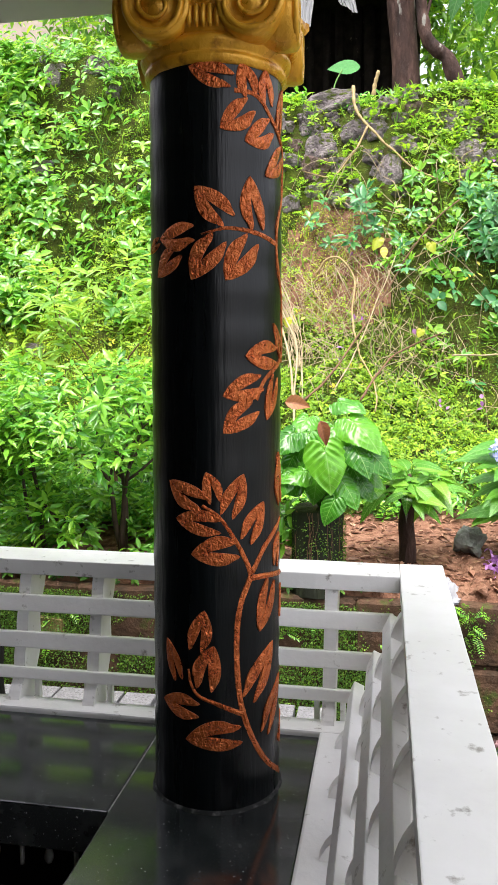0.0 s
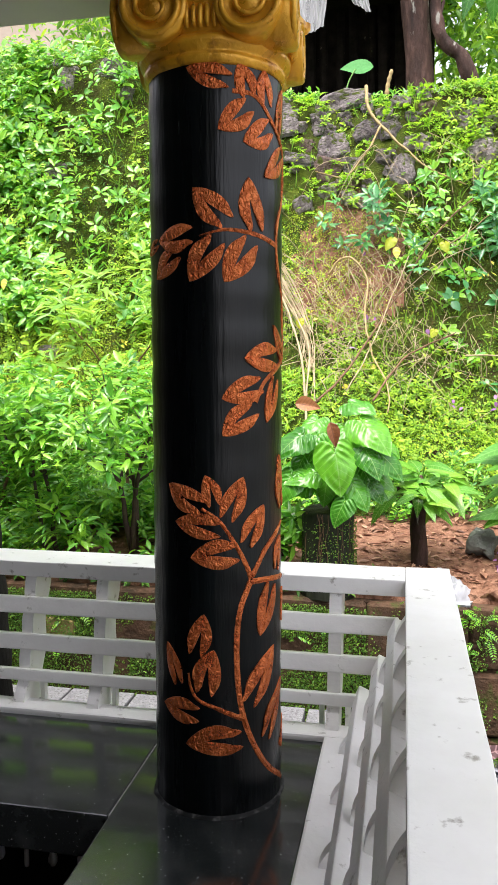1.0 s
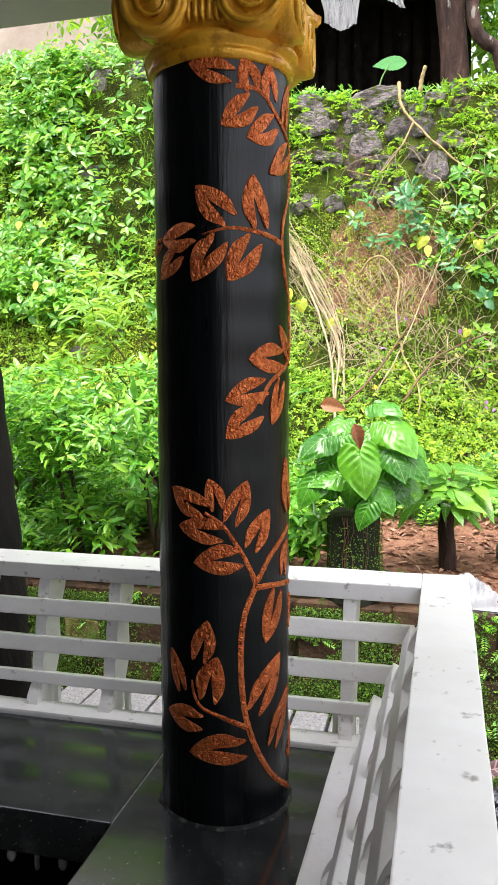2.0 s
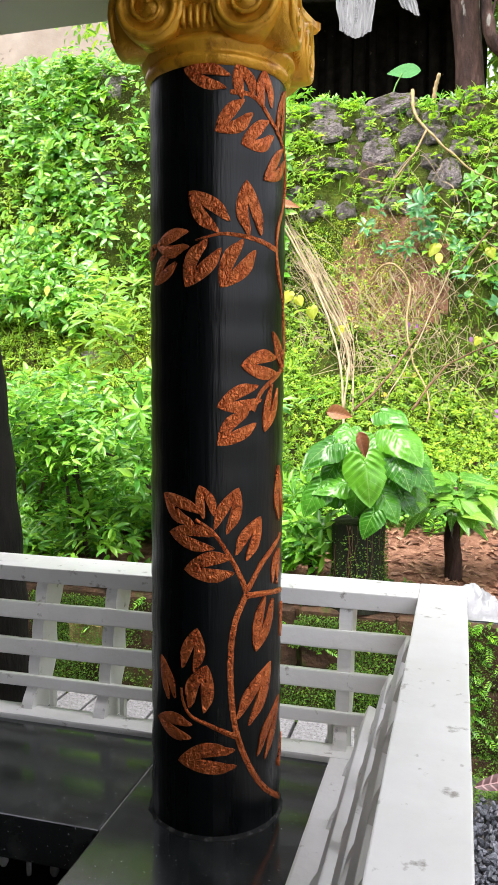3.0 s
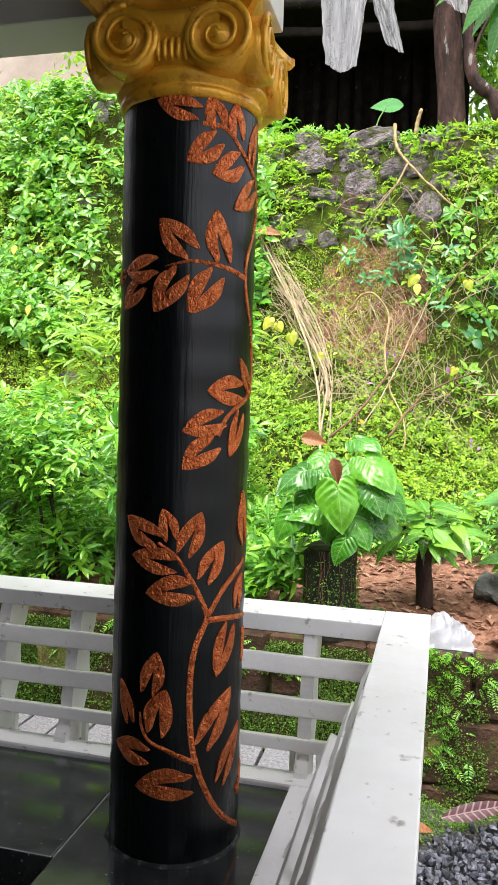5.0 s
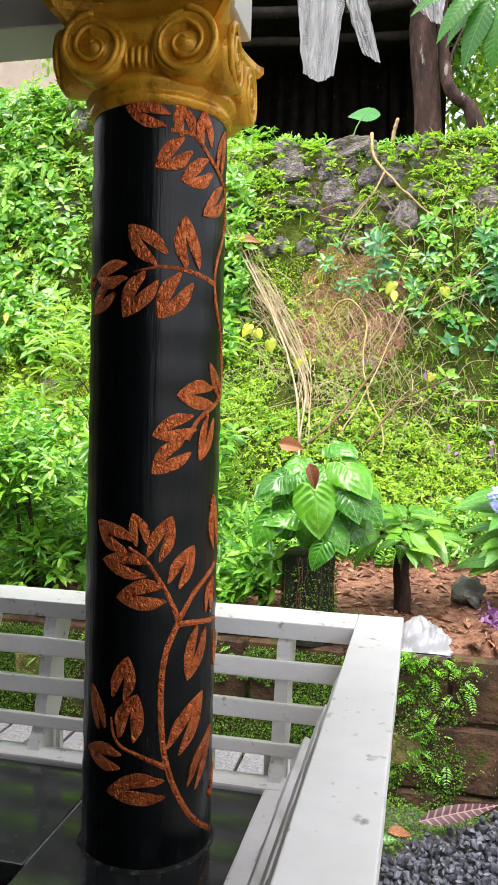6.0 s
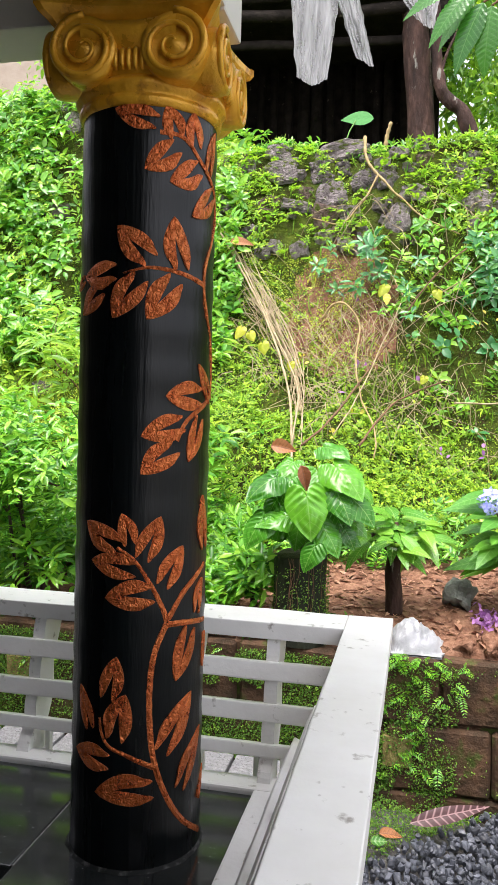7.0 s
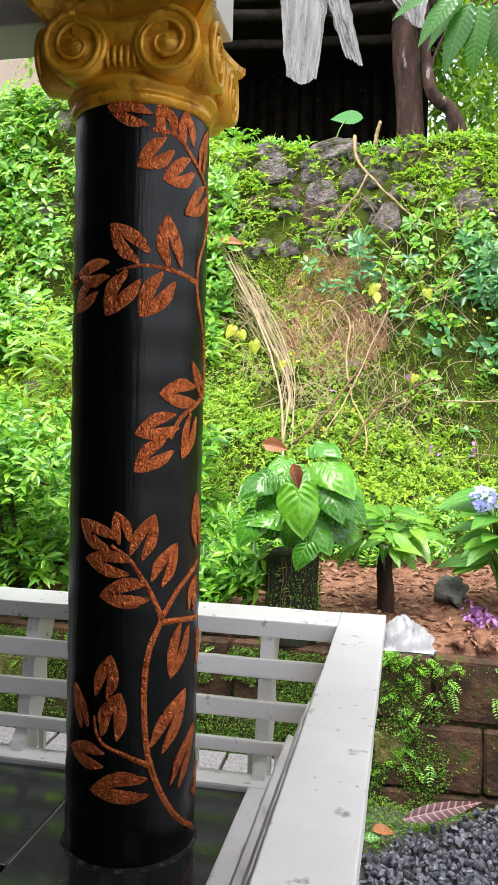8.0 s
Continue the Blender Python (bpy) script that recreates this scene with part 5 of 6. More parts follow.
root("root", "brown woody stem crossing the bank", [(-0.2, 3.66, 0.71), (0.0, 3.9, 0.93), (0.28, 4.4, 1.41), (0.61, 4.62, 1.97), (0.9, 4.7, 2.25)], 0.012, 0.008, M_TWIG)
root("root", "brown woody stem crossing the bank", [(0.19, 3.68, 0.72), (0.39, 4.12, 1.01), (0.76, 4.22, 1.2)], 0.012, 0.008, M_TWIG)
root("root", PALE, [(0.32, 4.7, 2.06), (0.5, 4.6, 1.81), (0.72, 4.62, 1.9), (1.11, 4.68, 2.17)], 0.008, 0.006, M_ROOT)
root("root", PALE, [(0.0, 3.75, 0.78), (0.14, 4.05, 1.05), (0.3, 4.35, 1.5), (0.42, 4.5, 1.8)], 0.007, 0.006, M_STRAW)
root("root", "short pale root stub standing on the bank", [(0.21, 5.50, 3.28), (0.21, 5.50, 3.44), (0.25, 5.50, 3.56)], 0.03, 0.022, M_ROOT)
root("pipe", "thin pale pipe lying across the bank", [(0.82, 4.05, 1.03), (1.11, 4.02, 1.03), (1.6, 4.0, 1.02)], 0.009, 0.009, M_STRAW, "")


def dry_stems():
    rng = random.Random(17)
    pieces = []
    for k in range(340):
        c = rng.random()
        if c < 0.45:
            x, y = rng.gauss(-0.05, 0.45), rng.uniform(4.2, 4.75)
        elif c < 0.53:
            x, y = rng.gauss(-0.85, 0.16), rng.uniform(4.55, 4.90)
        else:
            x, y = rng.uniform(-0.2, 1.1), rng.uniform(3.9, 5.1)
        z = float(hill(x, y)) + rng.uniform(0.03, 0.12)
        ln = rng.uniform(0.15, 0.6)
        dx = rng.gauss(0.15, 0.6) if not 0.45 <= c < 0.53 else rng.gauss(0.75, 0.15)
        p0 = Vector((x, y - 0.04, z))
        x2, y2 = x + dx * ln, y - ln * rng.uniform(0.25, 0.6)
        p2 = Vector((x2, y2, max(float(hill(x2, y2)) + 0.02, z - ln * 0.9)))
        mid = (p0 + p2) / 2 + Vector((rng.gauss(0, 0.04), -rng.uniform(0.0, 0.08), rng.uniform(0.0, 0.08)))
        pieces.append(tube(curve_points([p0, mid, p2], 4), rng.uniform(0.0012, 0.0030), 4, False))
    for k in range(30):
        f = rng.random()
        q = []
        for bx, by, w, up in ((-1.0, 4.86, 0.13, 0.10), (-0.70, 4.68, 0.12, 0.14), (-0.48, 4.50, 0.085, 0.15), (-0.32, 4.27, 0.05, 0.14), (-0.27, 3.96, 0.025, 0.09), (-0.24, 3.72, 0.03, 0.05)):
            x = bx + (f - 0.5) * 2 * w + rng.gauss(0, 0.040)
            q.append(Vector((x, by - 0.03, float(hill(x, by)) + up * rng.uniform(0.3, 1.35))))
        first = rng.choice((0, 0, 0, 1, 1))
        pieces.append(tube(curve_points(q[first:rng.choice((4, 4, 5, 6))], 3), rng.uniform(0.002, 0.0042), 4, False))
    vs, fs = merge(pieces)
    tagged(new("dry_stems", mesh_from("dry_stems", vs, fs, M_STRAW)), "tangle of dry straw-coloured stems over bare earth", "dry stems", kind="stuff")


dry_stems()


def bank_stones():
    rng = random.Random(23)
    meshes = [rough_lump("stone", M_STONE, 1.0, k + 20, 3, (1.0, 0.8, 1.0), 0.42) for k in range(7)]
    pinks = [rough_lump("stone", M_PINKSTONE, 1.0, k + 40, 3, (1.0, 0.8, 1.0), 0.42) for k in range(7)]
    # across, back, width, height of each stone that shows on the open bank
    upper = [(-1.04, 5.50, 0.2, 0.13), (-0.73, 5.29, 0.24, 0.13), (-1.01, 5.23, 0.19, 0.17), (-0.67, 5.2, 0.29, 0.21), (-0.2, 5.38, 0.47, 0.16), (-0.33, 5.19, 0.18, 0.11),
             (0.07, 5.16, 0.27, 0.18), (0.43, 5.21, 0.15, 0.09), (0.55, 5.23, 0.15, 0.12), (0.78, 5.19, 0.15, 0.11), (0.95, 5.19, 0.15, 0.12), (0.78, 5.14, 0.22, 0.13),
             (0.98, 5.11, 0.19, 0.13), (1.0, 5.04, 0.23, 0.19), (1.07, 5.16, 0.12, 0.12), (0.26, 5.18, 0.18, 0.07), (0.2, 5.25, 0.14, 0.09)]
    lower = [(-0.46, 5.11, 0.13, 0.12), (-0.24, 5.1, 0.25, 0.18), (-0.76, 5.06, 0.18, 0.13), (-0.49, 5.06, 0.21, 0.1), (-0.78, 5.01, 0.15, 0.12), (-0.9, 4.94, 0.16, 0.11),
             (-0.27, 5.03, 0.23, 0.2), (-0.13, 4.95, 0.17, 0.14), (0.01, 4.97, 0.14, 0.11), (-0.06, 5.03, 0.2, 0.12), (0.36, 4.98, 0.2, 0.24), (0.22, 5.03, 0.17, 0.14),
             (0.48, 5.07, 0.23, 0.13), (0.02, 4.9, 0.17, 0.07)]
    vine_side = [(-2.71, 5.27, 0.17, 0.20), (-2.31, 5.33, 0.24, 0.15), (-2.94, 5.17, 0.2, 0.15), (-2.14, 5.26, 0.13, 0.15), (-2.74, 5.0, 0.27, 0.12), (-1.76, 4.98, 0.13, 0.12),
                 (-2.7, 4.29, 0.11, 0.08), (-2.45, 4.23, 0.16, 0.11), (-2.19, 4.36, 0.16, 0.08), (-2.5, 5.5, 0.2, 0.16), (-2.85, 5.45, 0.2, 0.2), (-1.6, 5.3, 0.2, 0.14)]
    for k, (x, y, w, h) in enumerate(upper + lower + vine_side):
        pink = (x, y) in ((-0.76, 5.06), (-0.78, 5.01), (-0.27, 5.03), (-0.13, 4.95), (-0.46, 5.11), (0.55, 5.23), (0.01, 4.97))
        ob = new("stone", (pinks if pink else meshes)[k % 7])
        ob.location = (x, y + 0.02, float(hill(x, y)))
        ob.rotation_euler = (rng.uniform(-0.25, 0.25), rng.uniform(-0.25, 0.25), rng.uniform(-0.3, 0.3))
        ob.scale = (w * 0.62, w * 0.5, h * 0.74)
        tagged(ob, "pinkish rubble stone set in the bank" if pink else "rough grey rubble stone set in the bank", "stone", "bank stones")
    for k in range(46):
        x, y, w = rng.uniform(-1.3, 1.6), rng.uniform(4.88, 5.4), rng.uniform(0.05, 0.10)
        ob = new("stone", meshes[k % 7])
        ob.location = (x, y, float(hill(x, y)))
        ob.rotation_euler = (rng.uniform(-0.4, 0.4), rng.uniform(-0.3, 0.3), rng.uniform(0, 6.28))
        ob.scale = (w, w, w * rng.uniform(0.6, 1.0))
        tagged(ob, "small grey rubble stone wedged in the bank", "stone", "bank stones")


bank_stones()


# ---- terrace things ----
def terrace_rock(at, s, seed, label, material=None):
    me = rough_lump("rock", material or M_STONE, s, seed, 3, (1.0, 0.8, 0.95), 0.5)
    ob = new("rock", me)
    ob.location, ob.rotation_euler = at, (0.25, 0.5, seed * 0.7)
    tagged(ob, label, "rock")


terrace_rock((0.81, 2.47, 0.045), 0.105, 47, "grey-green rounded rock on red soil", M_DARKROCK)
terrace_rock((0.83, 2.09, -0.115), 0.062, 42, "brown flat stone on the wall's edge", M_SOIL)
terrace_rock((0.94, 2.09, -0.105), 0.068, 43, "brown flat stone on the wall's edge", M_SOIL)


def litter():
    rng = np.random.default_rng(6)
    n = 3600
    x, y = rng.uniform(-0.4, 2.2, n), rng.uniform(2.05, 3.0, n)
    pos = np.stack([x, y, hill(x, y) + 0.008], -1)
    ln = rng.uniform(0.0, 1.0, n) ** 3 * 0.075 + 0.008
    along = rng.normal(size=(n, 3)) * np.array([1, 1, 0.12])
    ob = leaf_cloud("leaf_litter", pos, along, np.array([0, 0, 1.0]) + rng.normal(size=(n, 3)) * 0.16, ln, ln * rng.uniform(0.15, 0.6, n), M_LITTER)
    tagged(ob, "brown dead leaf litter and bark on red soil", "leaf litter", kind="stuff")
    n = 70
    pos = np.stack([rng.normal(0.95, 0.05, n), rng.normal(2.24, 0.05, n), np.full(n, 0.0)], -1)
    pos[:, 2] = hill(pos[:, 0], pos[:, 1]) + rng.uniform(0.01, 0.06, n)
    ln = rng.uniform(0.025, 0.045, n)
    ob = leaf_cloud("fallen_petals", pos, rng.normal(size=(n, 3)), rng.normal(size=(n, 3)) + np.array([0, -0.5, 1]), ln, ln * 0.7, M_PETAL)
    tagged(ob, "heap of violet fallen petals on red soil", "petals", kind="stuff")


M_LITTER = foliage("brown_leaf_litter", [(0.06, 0.028, 0.018), (0.22, 0.10, 0.055), (0.42, 0.24, 0.15), (0.12, 0.055, 0.03), (0.30, 0.15, 0.09)], 0.6, 0.1)
litter()


def plastic_bag():
    """A thin sack lying in a heap: a folded sheet over a mound, closed underneath."""
    n, m = 64, 40
    vs, fs = [], []
    for i in range(n + 1):
        for j in range(m + 1):
            u, v = i / n * 2 - 1, j / m * 2 - 1
            e = max(0.0, 1 - (u * u + v * v) ** 0.9)
            ragged = 1 + 0.10 * noise.noise(Vector((u * 2.2, v * 2.2, 4)))
            x = 0.605 + 0.135 * u * ragged + 0.02 * v
            y = 2.10 + 0.11 * v * ragged
            h = 0.138 * e ** 0.5 * (1 - 0.32 * u) * (1 + 0.12 * noise.noise(Vector((u * 1.7, v * 1.7, 9))))
            crease = abs(noise.noise(Vector((u * 3.2 + v * 1.1, v * 1.6 - u * 0.8, 2)))) * 0.045 + abs(noise.noise(Vector((u * 7 - v * 2, v * 4, 6)))) * 0.009
            z = -0.148 + max(0.004, h - crease * min(1, e * 3 + 0.15))
            vs.append((x, y, z))
    for i in range(n):
        for j in range(m):
            a = i * (m + 1) + j
            fs.append((a, a + m + 1, a + m + 2, a + 1))
    o = len(vs)
    vs += [(x, y, -0.152) for x, y, z in vs]
    fs += [tuple(k + o for k in f[::-1]) for f in fs]
    tagged(new("plastic_bag", mesh_from("plastic_bag", vs, fs, M_BAG, True)), "crumpled white plastic bag lying on the wall's edge", "bag")


plastic_bag()


def loose_leaf(name, label, at, d, up, material, length, width, veins=40):
    curl = (0.3, 0.7) if material is M_DEAD else (0.12, 0.2)
    ob = new(name, mesh_from(name, *blade(length, width, 0, curl[0], 0.0025, curl[1], 24, 8, veins), material, True))
    place_leaf(ob, at, d, up)
    tagged(ob, label, "leaf")


loose_leaf("fallen_leaf", "long dark red fallen leaf with pale stripes on gravel", (0.60, 1.66, -0.755), (0.94, 0.30, 0.20), (0, -0.8, 0.55), M_STRIPE, 0.36, 0.075)
loose_leaf("fallen_leaf", "small orange-brown fallen leaf on gravel", (0.475, 1.63, -0.80), (0.9, 0.1, 0.05), (0, -0.5, 0.8), M_DEAD, 0.10, 0.05, 60)
loose_leaf("fallen_leaf", "small yellow-green fallen leaf beside gravel", (0.445, 1.56, -0.80), (0.9, 0.2, 0.05), (0, -0.6, 0.8), M_FRANG, 0.07, 0.045, 60)
loose_leaf("dead_leaf", "brown curled dead leaf caught on a stem", (-0.13, 2.15, 0.785), (1, 0, -0.08), (0, -0.9, 0.4), M_DEAD, 0.125, 0.085, 60)
loose_leaf("dead_leaf", "brown curled dead leaf on the anthurium", (0.075, 1.80, 0.715), (0.35, -0.1, -1), (0.3, -0.9, 0.3), M_DEAD, 0.115, 0.065, 60)
loose_leaf("pale_leaf", "yellow-white withered leaf on the bank", (0.33, 3.93, 1.82), (0.05, -0.4, -1), (0, -0.9, 0.3), M_YPETAL, 0.09, 0.06, 40)
loose_leaf("pale_leaf", "yellow withered leaf on the bank", (-2.60, 3.80, 1.66), (0.05, -0.4, -1), (0, -0.9, 0.3), M_YPETAL, 0.09, 0.055, 40)
loose_leaf("pale_leaf", "yellow withered leaf on the bank", (-2.76, 3.85, 2.13), (0.05, -0.4, -1), (0, -0.9, 0.3), M_YPETAL, 0.08, 0.06, 40)
for _at, _s in (((-0.82, 4.36, 1.62), 0.13), ((-0.74, 4.34, 1.58), 0.10), ((-0.62, 4.27, 1.49), 0.12), ((-0.39, 4.22, 1.34), 0.09), ((0.28, 4.58, 1.98), 0.13), ((0.69, 4.55, 1.93), 0.11), ((0.61, 4.24, 1.25), 0.08)):
    _leaf = new("yellow_ivy_leaf", mesh_from("yellow_ivy_leaf", *heart_blade(_s * 0.72, _s * 0.8, 0.3, 0.001, 26, 8, 30), M_YIVY, True))
    place_leaf(_leaf, _at, (math.sin(_at[0] * 40) * 0.6, -0.35, -1), (0.3 * math.sin(_at[2] * 50), -0.8, 0.5))
    tagged(_leaf, "yellowing ivy leaf hanging on the bank", "leaf")
loose_leaf("dead_leaf", "curled orange-brown dead leaf on the bank", (-1.02, 4.72, 2.38), (1, -0.1, 0.05), (0, -0.8, 0.5), M_DEAD, 0.20, 0.10, 60)
loose_leaf("taro_leaf", "large pale green arrow-shaped leaf above the bank", (0.08, 5.66, 3.71), (-0.98, -0.15, 0.03), (0.05, -0.85, 0.5), M_TARO, 0.30, 0.21, 30)
root("taro_stalk", "green stalk of the large taro leaf", [(-0.15, 5.60, 3.28), (-0.15, 5.62, 3.48), (-0.08, 5.66, 3.66)], 0.012, 0.009, M_STALK, "")


def wall_moss():
    rng = np.random.default_rng(44)
    n = 200000
    x, z = rng.uniform(-3.2, 1.7, n), rng.uniform(-0.9, -0.18, n)
    dens = np.clip((fbm(x * 3.2, z * 3.2, 51) - 0.47) * 6, 0.0, 1) * np.where(x > 0.80, 0.25, 1) + np.where(x < 0.40, 0.8, 0) * (fbm(x * 2.6, z * 2.6, 81) > 0.38) + np.where((z < -0.5) & (x < 0.75), 0.55, 0) * (fbm(x * 5, z * 5, 61) > 0.45)
    ok = rng.uniform(size=n) < dens
    x, z = x[ok], z[ok]
    n = len(x)
    y = 1.985 - rng.uniform(0, 1, n) ** 2 * 0.025
    ln = rng.uniform(0.006, 0.015, n)
    ob = leaf_cloud("wall_moss", np.stack([x, y, z], -1), rng.normal(size=(n, 3)) + np.array([0, -0.3, -0.3]), rng.normal(size=(n, 3)) * 0.6 + np.array([0, -0.8, 0.6]), ln, ln * 0.7, M_MOSSLEAF, True)
    tagged(ob, "dark green moss growing on the retaining wall", "moss", kind="stuff")
    n = 16000
    x, y = rng.uniform(0.25, 1.5, n), rng.uniform(1.35, 1.98, n)
    ok = y > np.minimum(1.95, 1.54 + (x - 0.5) * 0.9)
    x, y = x[ok], y[ok]
    n = len(x)
    ln = rng.uniform(0.006, 0.015, n)
    pos = np.stack([x, y, -0.862 + rng.uniform(0, 0.02, n) + 0.03 * (fbm(x * 6, y * 6, 77) > 0.5)], -1)
    ob = leaf_cloud("yard_moss", pos, rng.normal(size=(n, 3)), rng.normal(size=(n, 3)) * 0.5 + np.array([0, -0.4, 0.9]), ln, ln * 0.7, M_MOSSLEAF, True)
    tagged(ob, "moss at the foot of the retaining wall", "moss", kind="stuff")
    r = random.Random(14)
    bases = []
    for k in range(130):
        fx = r.choice((r.gauss(0.62, 0.08), r.gauss(0.60, 0.07), r.uniform(-2.4, 0.4), r.uniform(0.5, 1.1)))
        fz = -0.15 - r.random() ** 1.5 * (0.55 if fx < 0.75 else 0.3)
        bases.append((fx, 1.975, fz))
    fern_fronds("wall_fern", "bright small ferns hanging on the retaining wall", bases, (0.025, 0.085), M_VINE, 15, (0.05, -0.5, 0.15))


wall_moss()


def small_flowers():
    rng = np.random.default_rng(71)
    for material, n, label in ((M_PETAL, 26, "small violet flowers scattered over the bank"), (M_YPETAL, 60, "yellowing leaves and small yellow flowers on the bank")):
        c = 14
        cx, cy = rng.uniform(-2.9, 1.5, c), rng.uniform(3.7, 5.0, c)
        if material is M_PETAL:
            cx = rng.uniform(-0.2, 1.4, c)
        k = rng.integers(0, c, n)
        x, y = cx[k] + rng.normal(size=n) * 0.03, cy[k] + rng.normal(size=n) * 0.03
        nr = normal_of_hill(x, y)
        pos = np.stack([x, y, hill(x, y)], -1) + nr * rng.uniform(0.06, 0.15, n)[:, None]
        ln = rng.uniform(0.025, 0.055, n)
        ob = leaf_cloud("small_flowers", pos, rng.normal(size=(n, 3)), rng.normal(size=(n, 3)) * 0.5 + np.array([0, -0.8, 0.5]), ln, ln * 0.8, material)
        tagged(ob, label, "flowers", kind="stuff")


small_flowers()


# ---- top of the bank: shed, trees, far wall ----
def shed():
    s = thing("log_shed", "dark log shed with a shadowed open front", "shed", (0, 0, 0))
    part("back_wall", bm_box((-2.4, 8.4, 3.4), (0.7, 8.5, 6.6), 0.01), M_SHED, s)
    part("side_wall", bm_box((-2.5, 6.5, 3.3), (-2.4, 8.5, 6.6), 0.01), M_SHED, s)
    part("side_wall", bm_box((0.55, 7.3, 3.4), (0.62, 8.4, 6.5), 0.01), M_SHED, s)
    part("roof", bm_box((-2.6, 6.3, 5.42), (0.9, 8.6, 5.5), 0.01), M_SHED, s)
    rng = random.Random(3)
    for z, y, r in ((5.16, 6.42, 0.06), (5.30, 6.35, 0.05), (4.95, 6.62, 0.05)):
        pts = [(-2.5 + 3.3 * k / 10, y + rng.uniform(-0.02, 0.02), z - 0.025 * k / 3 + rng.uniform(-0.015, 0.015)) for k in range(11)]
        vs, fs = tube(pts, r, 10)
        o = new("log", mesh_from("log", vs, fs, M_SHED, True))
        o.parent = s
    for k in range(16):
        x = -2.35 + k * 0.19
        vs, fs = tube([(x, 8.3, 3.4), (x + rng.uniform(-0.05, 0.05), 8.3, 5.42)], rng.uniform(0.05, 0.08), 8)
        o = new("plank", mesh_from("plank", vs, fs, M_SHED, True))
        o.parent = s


shed()


def hanging_sheet(label, corners, seed, folds=6, depth=0.012, belly=0.0):
    """A thin sheet hanging between top-left, top-right, bottom-left and bottom-right corners."""
    tl, tr, bl, br = [Vector(c) for c in corners]
    bm = bmesh.new()
    n, m = 48, 24
    grid = []
    for i in range(n + 1):
        u = i / n
        row = []
        for j in range(m + 1):
            v = j / m
            p = tl.lerp(tr, u).lerp(bl.lerp(br, u), v)
            w = math.sin(u * folds * 2 * math.pi + 2.2 * noise.noise(Vector((u * 3, v * 1.5, seed)))) * depth
            p = p + Vector((0, 0, -belly * math.sin(math.pi * u) * v))
            p = p + Vector((0.02 * noise.noise(Vector((u * 6, v * 6, seed + 4))), -w + 0.025 * noise.noise(Vector((u * 5, v * 2.5, seed))), 0.02 * noise.noise(Vector((u * 3, seed, 0))) * v))
            row.append(bm.verts.new(p))
        grid.append(row)
    for i in range(n):
        for j in range(m):
            bm.faces.new((grid[i][j], grid[i + 1][j], grid[i + 1][j + 1], grid[i][j + 1]))
    tagged(part("plastic_sheet", bm, M_PLASTIC, smooth=True), label, "plastic sheet", "hanging plastic")


hanging_sheet("clear folded plastic sheet hanging from the shed logs", [(-0.84, 6.2, 5.27), (-0.33, 6.2, 5.22), (-0.75, 6.2, 4.38), (-0.43, 6.2, 4.33)], 1, 9, 0.008, 0.07)
hanging_sheet("torn corner of clear plastic hanging from the shed logs", [(-0.40, 6.18, 5.22), (-0.14, 6.18, 5.10), (-0.16, 6.18, 4.54), (0.03, 6.18, 4.42)], 2, 5, 0.010, 0.02)
hanging_sheet("bunched clear plastic hanging at the shed post", [(0.10, 6.15, 5.3), (0.66, 6.15, 5.2), (0.40, 6.15, 4.86), (0.60, 6.15, 4.72)], 3, 6, 0.010, 0.02)


def tree(name, label, ctrl, r0, r1, branches, leaves, leaf, zone, seed, material):
    t = thing(name, label, "tree")
    pts = curve_points(ctrl, 8)
    vs, fs = tube(pts, [r0 + (r1 - r0) * k / (len(pts) - 1) + 0.004 * math.sin(k * 0.45) for k in range(len(pts))], 16)
    vs = [Vector(v) + noise.noise_vector(Vector(v) * 9) * 0.012 for v in vs]
    tr = new("trunk", mesh_from("trunk", vs, fs, M_BARK, True))
    tr.parent = t
    for b, rr in branches:
        p = curve_points(b, 8)
        vs, fs = tube(p, [rr * (1 - 0.6 * k / (len(p) - 1)) for k in range(len(p))], 10)
        o = new("branch", mesh_from("branch", vs, fs, M_BARK, True))
        o.parent = t
    if leaves:
        r = np.random.default_rng(seed)
        (x0, y0, z0), (x1, y1, z1) = zone
        cl = r.uniform(size=(90, 3)) * np.array([x1 - x0, y1 - y0, z1 - z0]) + np.array([x0, y0, z0])
        k = r.integers(0, 90, leaves)
        pos = cl[k] + r.normal(size=(leaves, 3)) * 0.28
        pos[:, 0] = np.where(x0 > 0, np.maximum(pos[:, 0], x0 + 0.02), pos[:, 0])
        ln = r.uniform(leaf * 0.6, leaf * 1.3, leaves)
        ob = leaf_cloud("crown", pos, r.normal(size=(leaves, 3)) + np.array([0, -0.3, -0.5]), r.normal(size=(leaves, 3)) * 0.6 + np.array([0, -0.3, 0.8]), ln, ln * 0.42, material)
        ob.parent = t


tree("tree", "tree with a dark wet trunk beside the log shed", [(0.51, 6.5, 3.2), (0.50, 6.5, 3.95), (0.45, 6.5, 4.5), (0.40, 6.5, 5.2), (0.38, 6.6, 6.6)], 0.145, 0.12,
     [], 0, 0.1, ((0, 0, 0), (1, 1, 1)), 1, M_TREE)
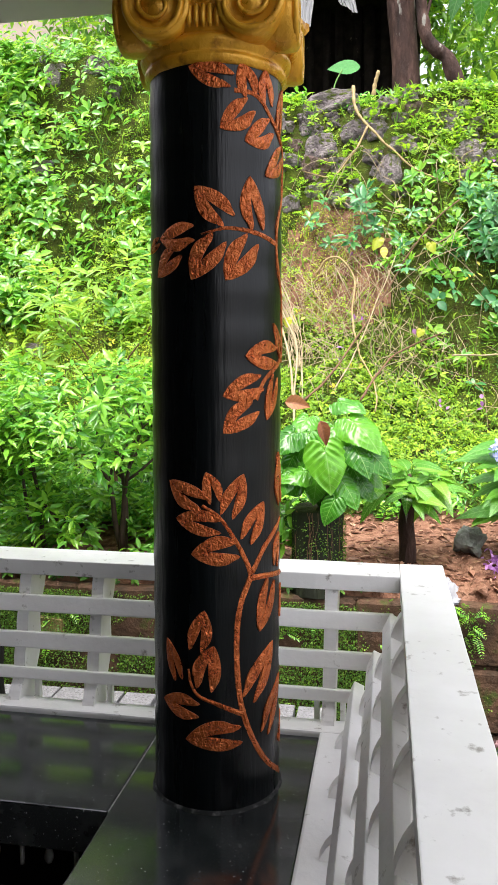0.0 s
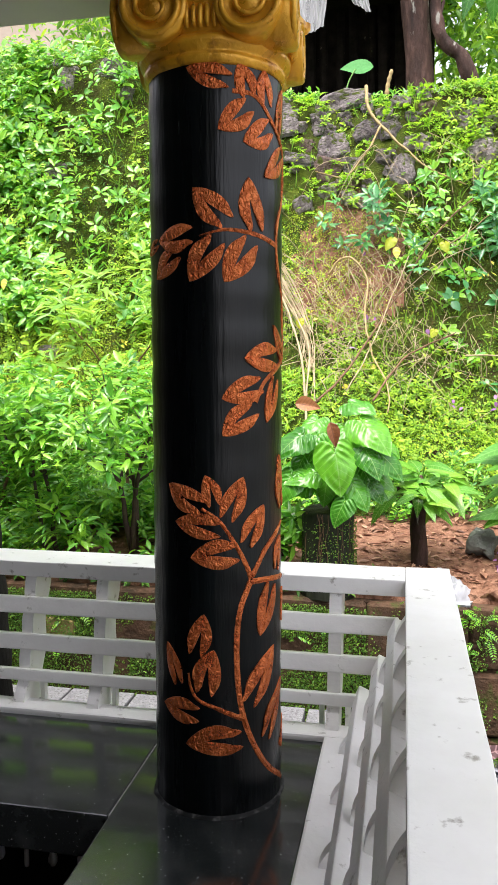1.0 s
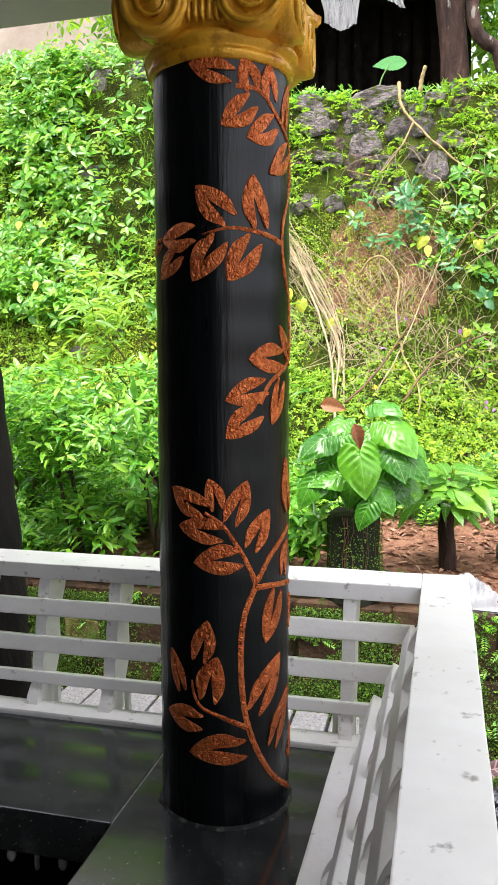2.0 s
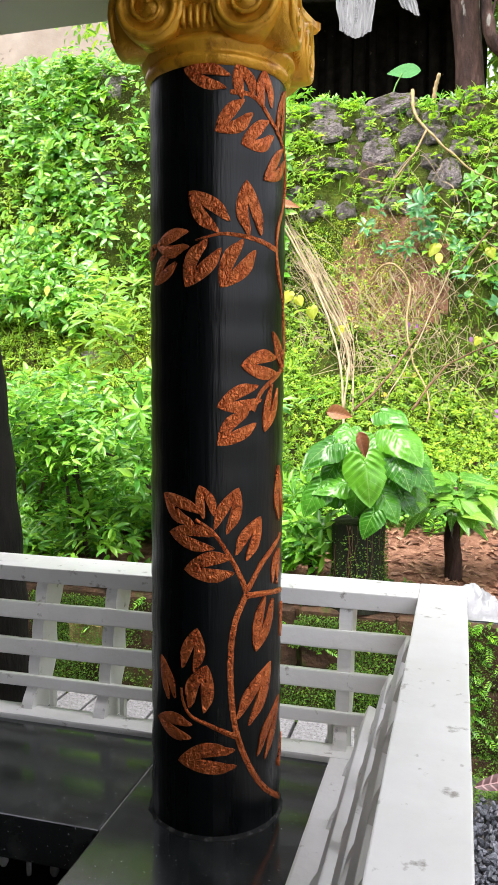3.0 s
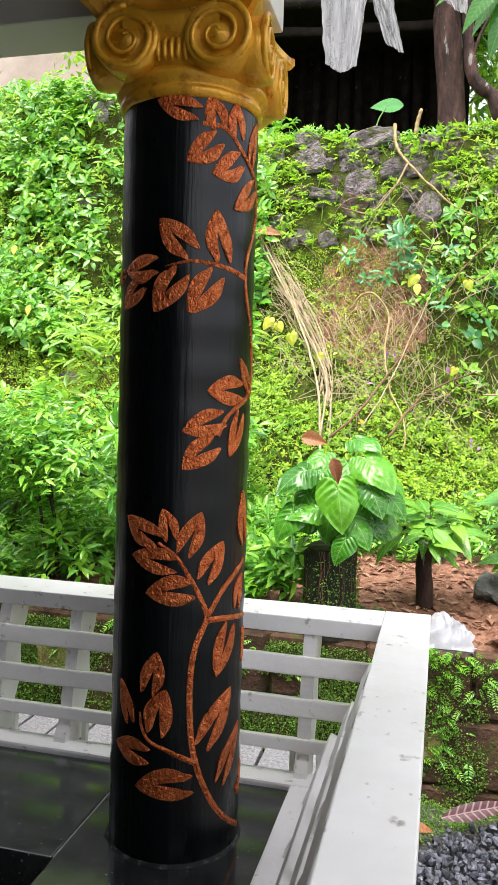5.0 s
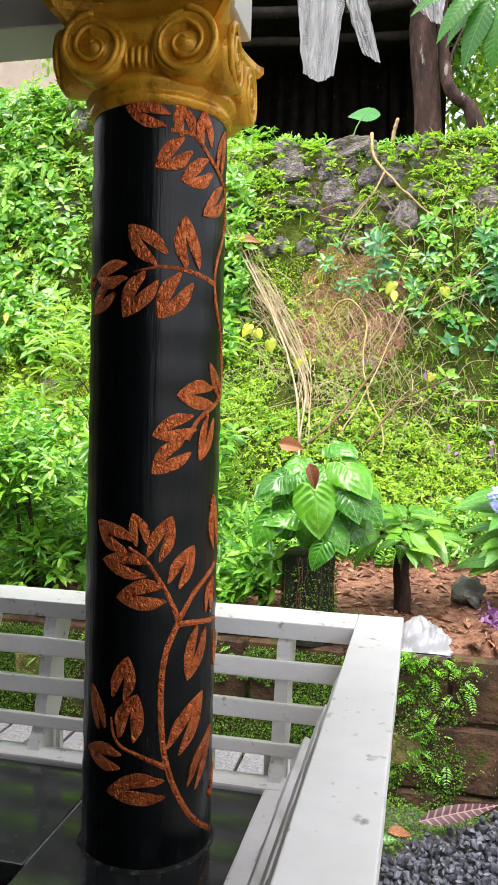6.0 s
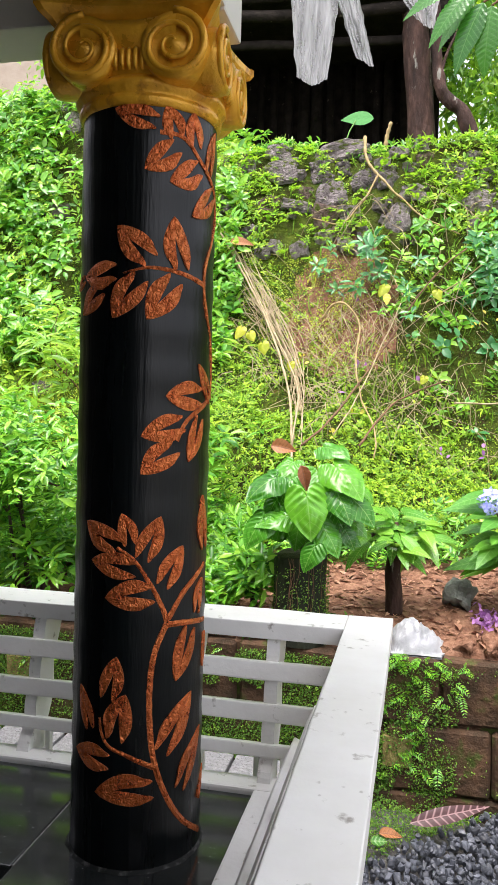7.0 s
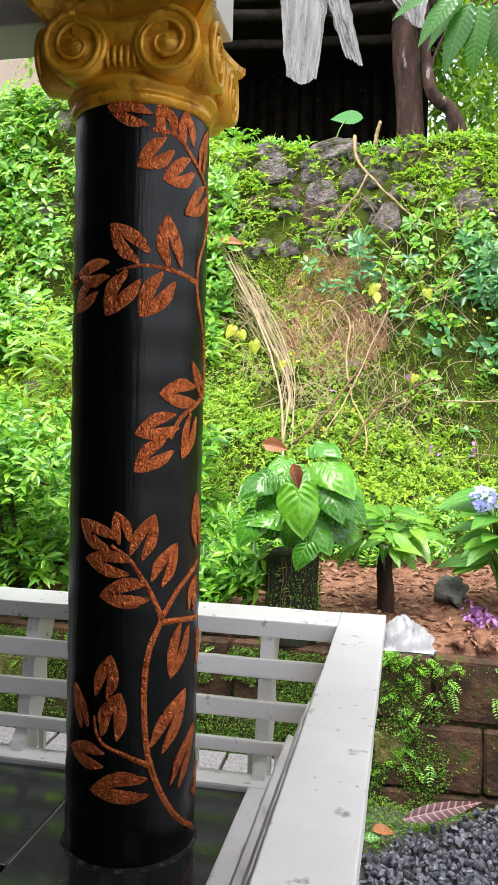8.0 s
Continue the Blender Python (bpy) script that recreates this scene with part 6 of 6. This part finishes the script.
tree("tree", "crooked leaning tree behind the stone bank", [(1.12, 6.3, 3.3), (1.03, 6.3, 3.66), (0.95, 6.3, 3.84), (0.89, 6.3, 3.98), (0.80, 6.3, 4.06), (0.70, 6.3, 4.17), (0.65, 6.3, 4.36), (0.63, 6.3, 4.55), (0.58, 6.3, 5.3)], 0.085, 0.045,
     [([(0.66, 6.3, 4.3), (0.74, 6.35, 4.6), (0.9, 6.5, 5.0)], 0.02)], 4600, 0.13, ((0.75, 6.9, 3.6), (3.0, 8.4, 6.5)), 2, M_TREE)
tree("tree", "leafy green tree above the stone bank", [(2.4, 9.5, 4.6), (2.4, 9.5, 6.0), (2.6, 9.5, 8.0)], 0.16, 0.08,
     [], 14000, 0.17, ((0.6, 8.8, 3.9), (5.5, 11.0, 8.5)), 3, M_TREE)
tree("tree", "pale-barked tree above the bank", [(-2.80, 7.0, 3.6), (-2.80, 7.0, 4.6), (-2.85, 7.0, 6.0)], 0.055, 0.045, [], 2200, 0.12, ((-3.6, 6.3, 3.9), (-2.5, 7.6, 5.2)), 4, M_TREE)
tree("tree", "dense leafy trees on the hilltop", [(-1.0, 13, 5.8), (-1.0, 13, 8.0), (-1.2, 13, 11.0)], 0.2, 0.1, [], 12000, 0.25, ((-9.0, 12.0, 5.0), (8.0, 15.0, 11.5)), 5, M_TREE)


def overhanging_leaves():
    me = mesh_from("leaf", *blade(0.44, 0.20, 0, 0.28, 0.0055, 0.15, 40, 12, 30), M_BROAD, True)
    rows = [((0.88, 3.6, 3.72), (-0.75, -0.2, -0.75), 0.95), ((0.95, 3.58, 3.62), (-0.5, -0.1, -0.95), 1.0), ((1.00, 3.55, 3.58), (-0.15, -0.1, -1.0), 0.95), ((0.80, 3.65, 3.80), (-0.95, -0.1, -0.35), 0.9),
            ((1.08, 3.6, 3.60), (0.2, -0.1, -1.0), 1.0), ((0.92, 3.7, 3.75), (-0.6, 0.2, -0.5), 0.9), ((1.1, 3.5, 3.75), (0.6, -0.2, -0.7), 1.0)]
    rows = [((a[0] - 0.06, a[1], a[2] - 0.02), d, sc) for a, d, sc in rows]
    t = big_leaf_plant("overhanging_branch", "branch with large drooping green leaves", "branch", (1.6, 4.2, 4.2), rows, me, M_TWIG, 0.008, (-0.2, -0.8, 0.5))
    vs, fs = tube(curve_points([(2.6, 5.2, 2.9), (2.4, 4.9, 3.7), (1.6, 4.2, 4.25), (1.0, 3.6, 3.8)], 6), 0.02, 8)
    b = new("bough", mesh_from("bough", vs, fs, M_TWIG, True))
    b.parent = t


overhanging_leaves()
slab("wall_far", (-12.0, 9.0, 3.8), (-2.9, 9.2, 7.2), M_WALLFAR, "weathered beige plaster wall above the bank", "wall", 0.01)


# ---- under the bench ----
def hanging_pegs():
    rng = random.Random(1)
    for k in range(12):
        x = -0.18 - k * 0.075
        bulb = k % 2 == 0
        t = thing("bench_peg", "white turned peg against the dark panel under the bench", "peg", (x, 0.13, -0.265), "bench pegs")
        prof = [(0.0, -0.085), (0.007, -0.083), (0.0125, -0.072), (0.012, -0.06), (0.007, -0.042), (0.005, 0.0), (0.005, 0.14)] if bulb else [(0.0, -0.095), (0.006, -0.095), (0.0065, -0.08), (0.0065, 0.14)]
        vs, fs = lathe(prof, 14)
        o = new("peg", mesh_from("peg", vs, fs, M_WHITE, True))
        o.parent = t


hanging_pegs()


# ---- laterite blocks of the retaining wall ----
def blocks():
    rng = random.Random(9)
    meshes = []
    for k in range(5):
        bm = bm_box((-0.232, -0.05, -0.150), (0.232, 0.05, 0.150), 0.014, seg=1)
        bmesh.ops.subdivide_edges(bm, edges=bm.edges[:], cuts=1, use_grid_fill=True)
        for v in bm.verts:
            v.co += noise.noise_vector(v.co * 6 + Vector((k * 5.1, 0, 0))) * 0.014
        me = bpy.data.meshes.new("block")
        bm.to_mesh(me)
        bm.free()
        me.materials.append(M_BLOCK)
        meshes.append(me)
    for r in range(3):
        for c in range(19):
            x = 0.955 - (c - 2) * 0.475 + (0.235 if r % 2 else 0) + rng.uniform(-0.006, 0.006)
            ob = new("block", rng.choice(meshes))
            ob.parent = wall
            ob.location = (x, 2.03 + rng.uniform(-0.012, 0.012), -0.305 - r * 0.313)
            ob.rotation_euler = (rng.uniform(-0.03, 0.03), rng.uniform(-0.012, 0.012), rng.uniform(-0.03, 0.03))
    for x, z, w, h in ((0.535, -0.595, 0.30, 0.5), (-1.35, -0.42, 0.42, 0.62)):
        me = meshes[1].copy()
        me.materials[0] = M_YELLOW_BLOCK
        ob = new("block", me)
        ob.parent = wall
        ob.location, ob.scale = (x, 2.018, z), (w, 1.0, h)
        tagged(ob, "yellowed mossy stone")


blocks()
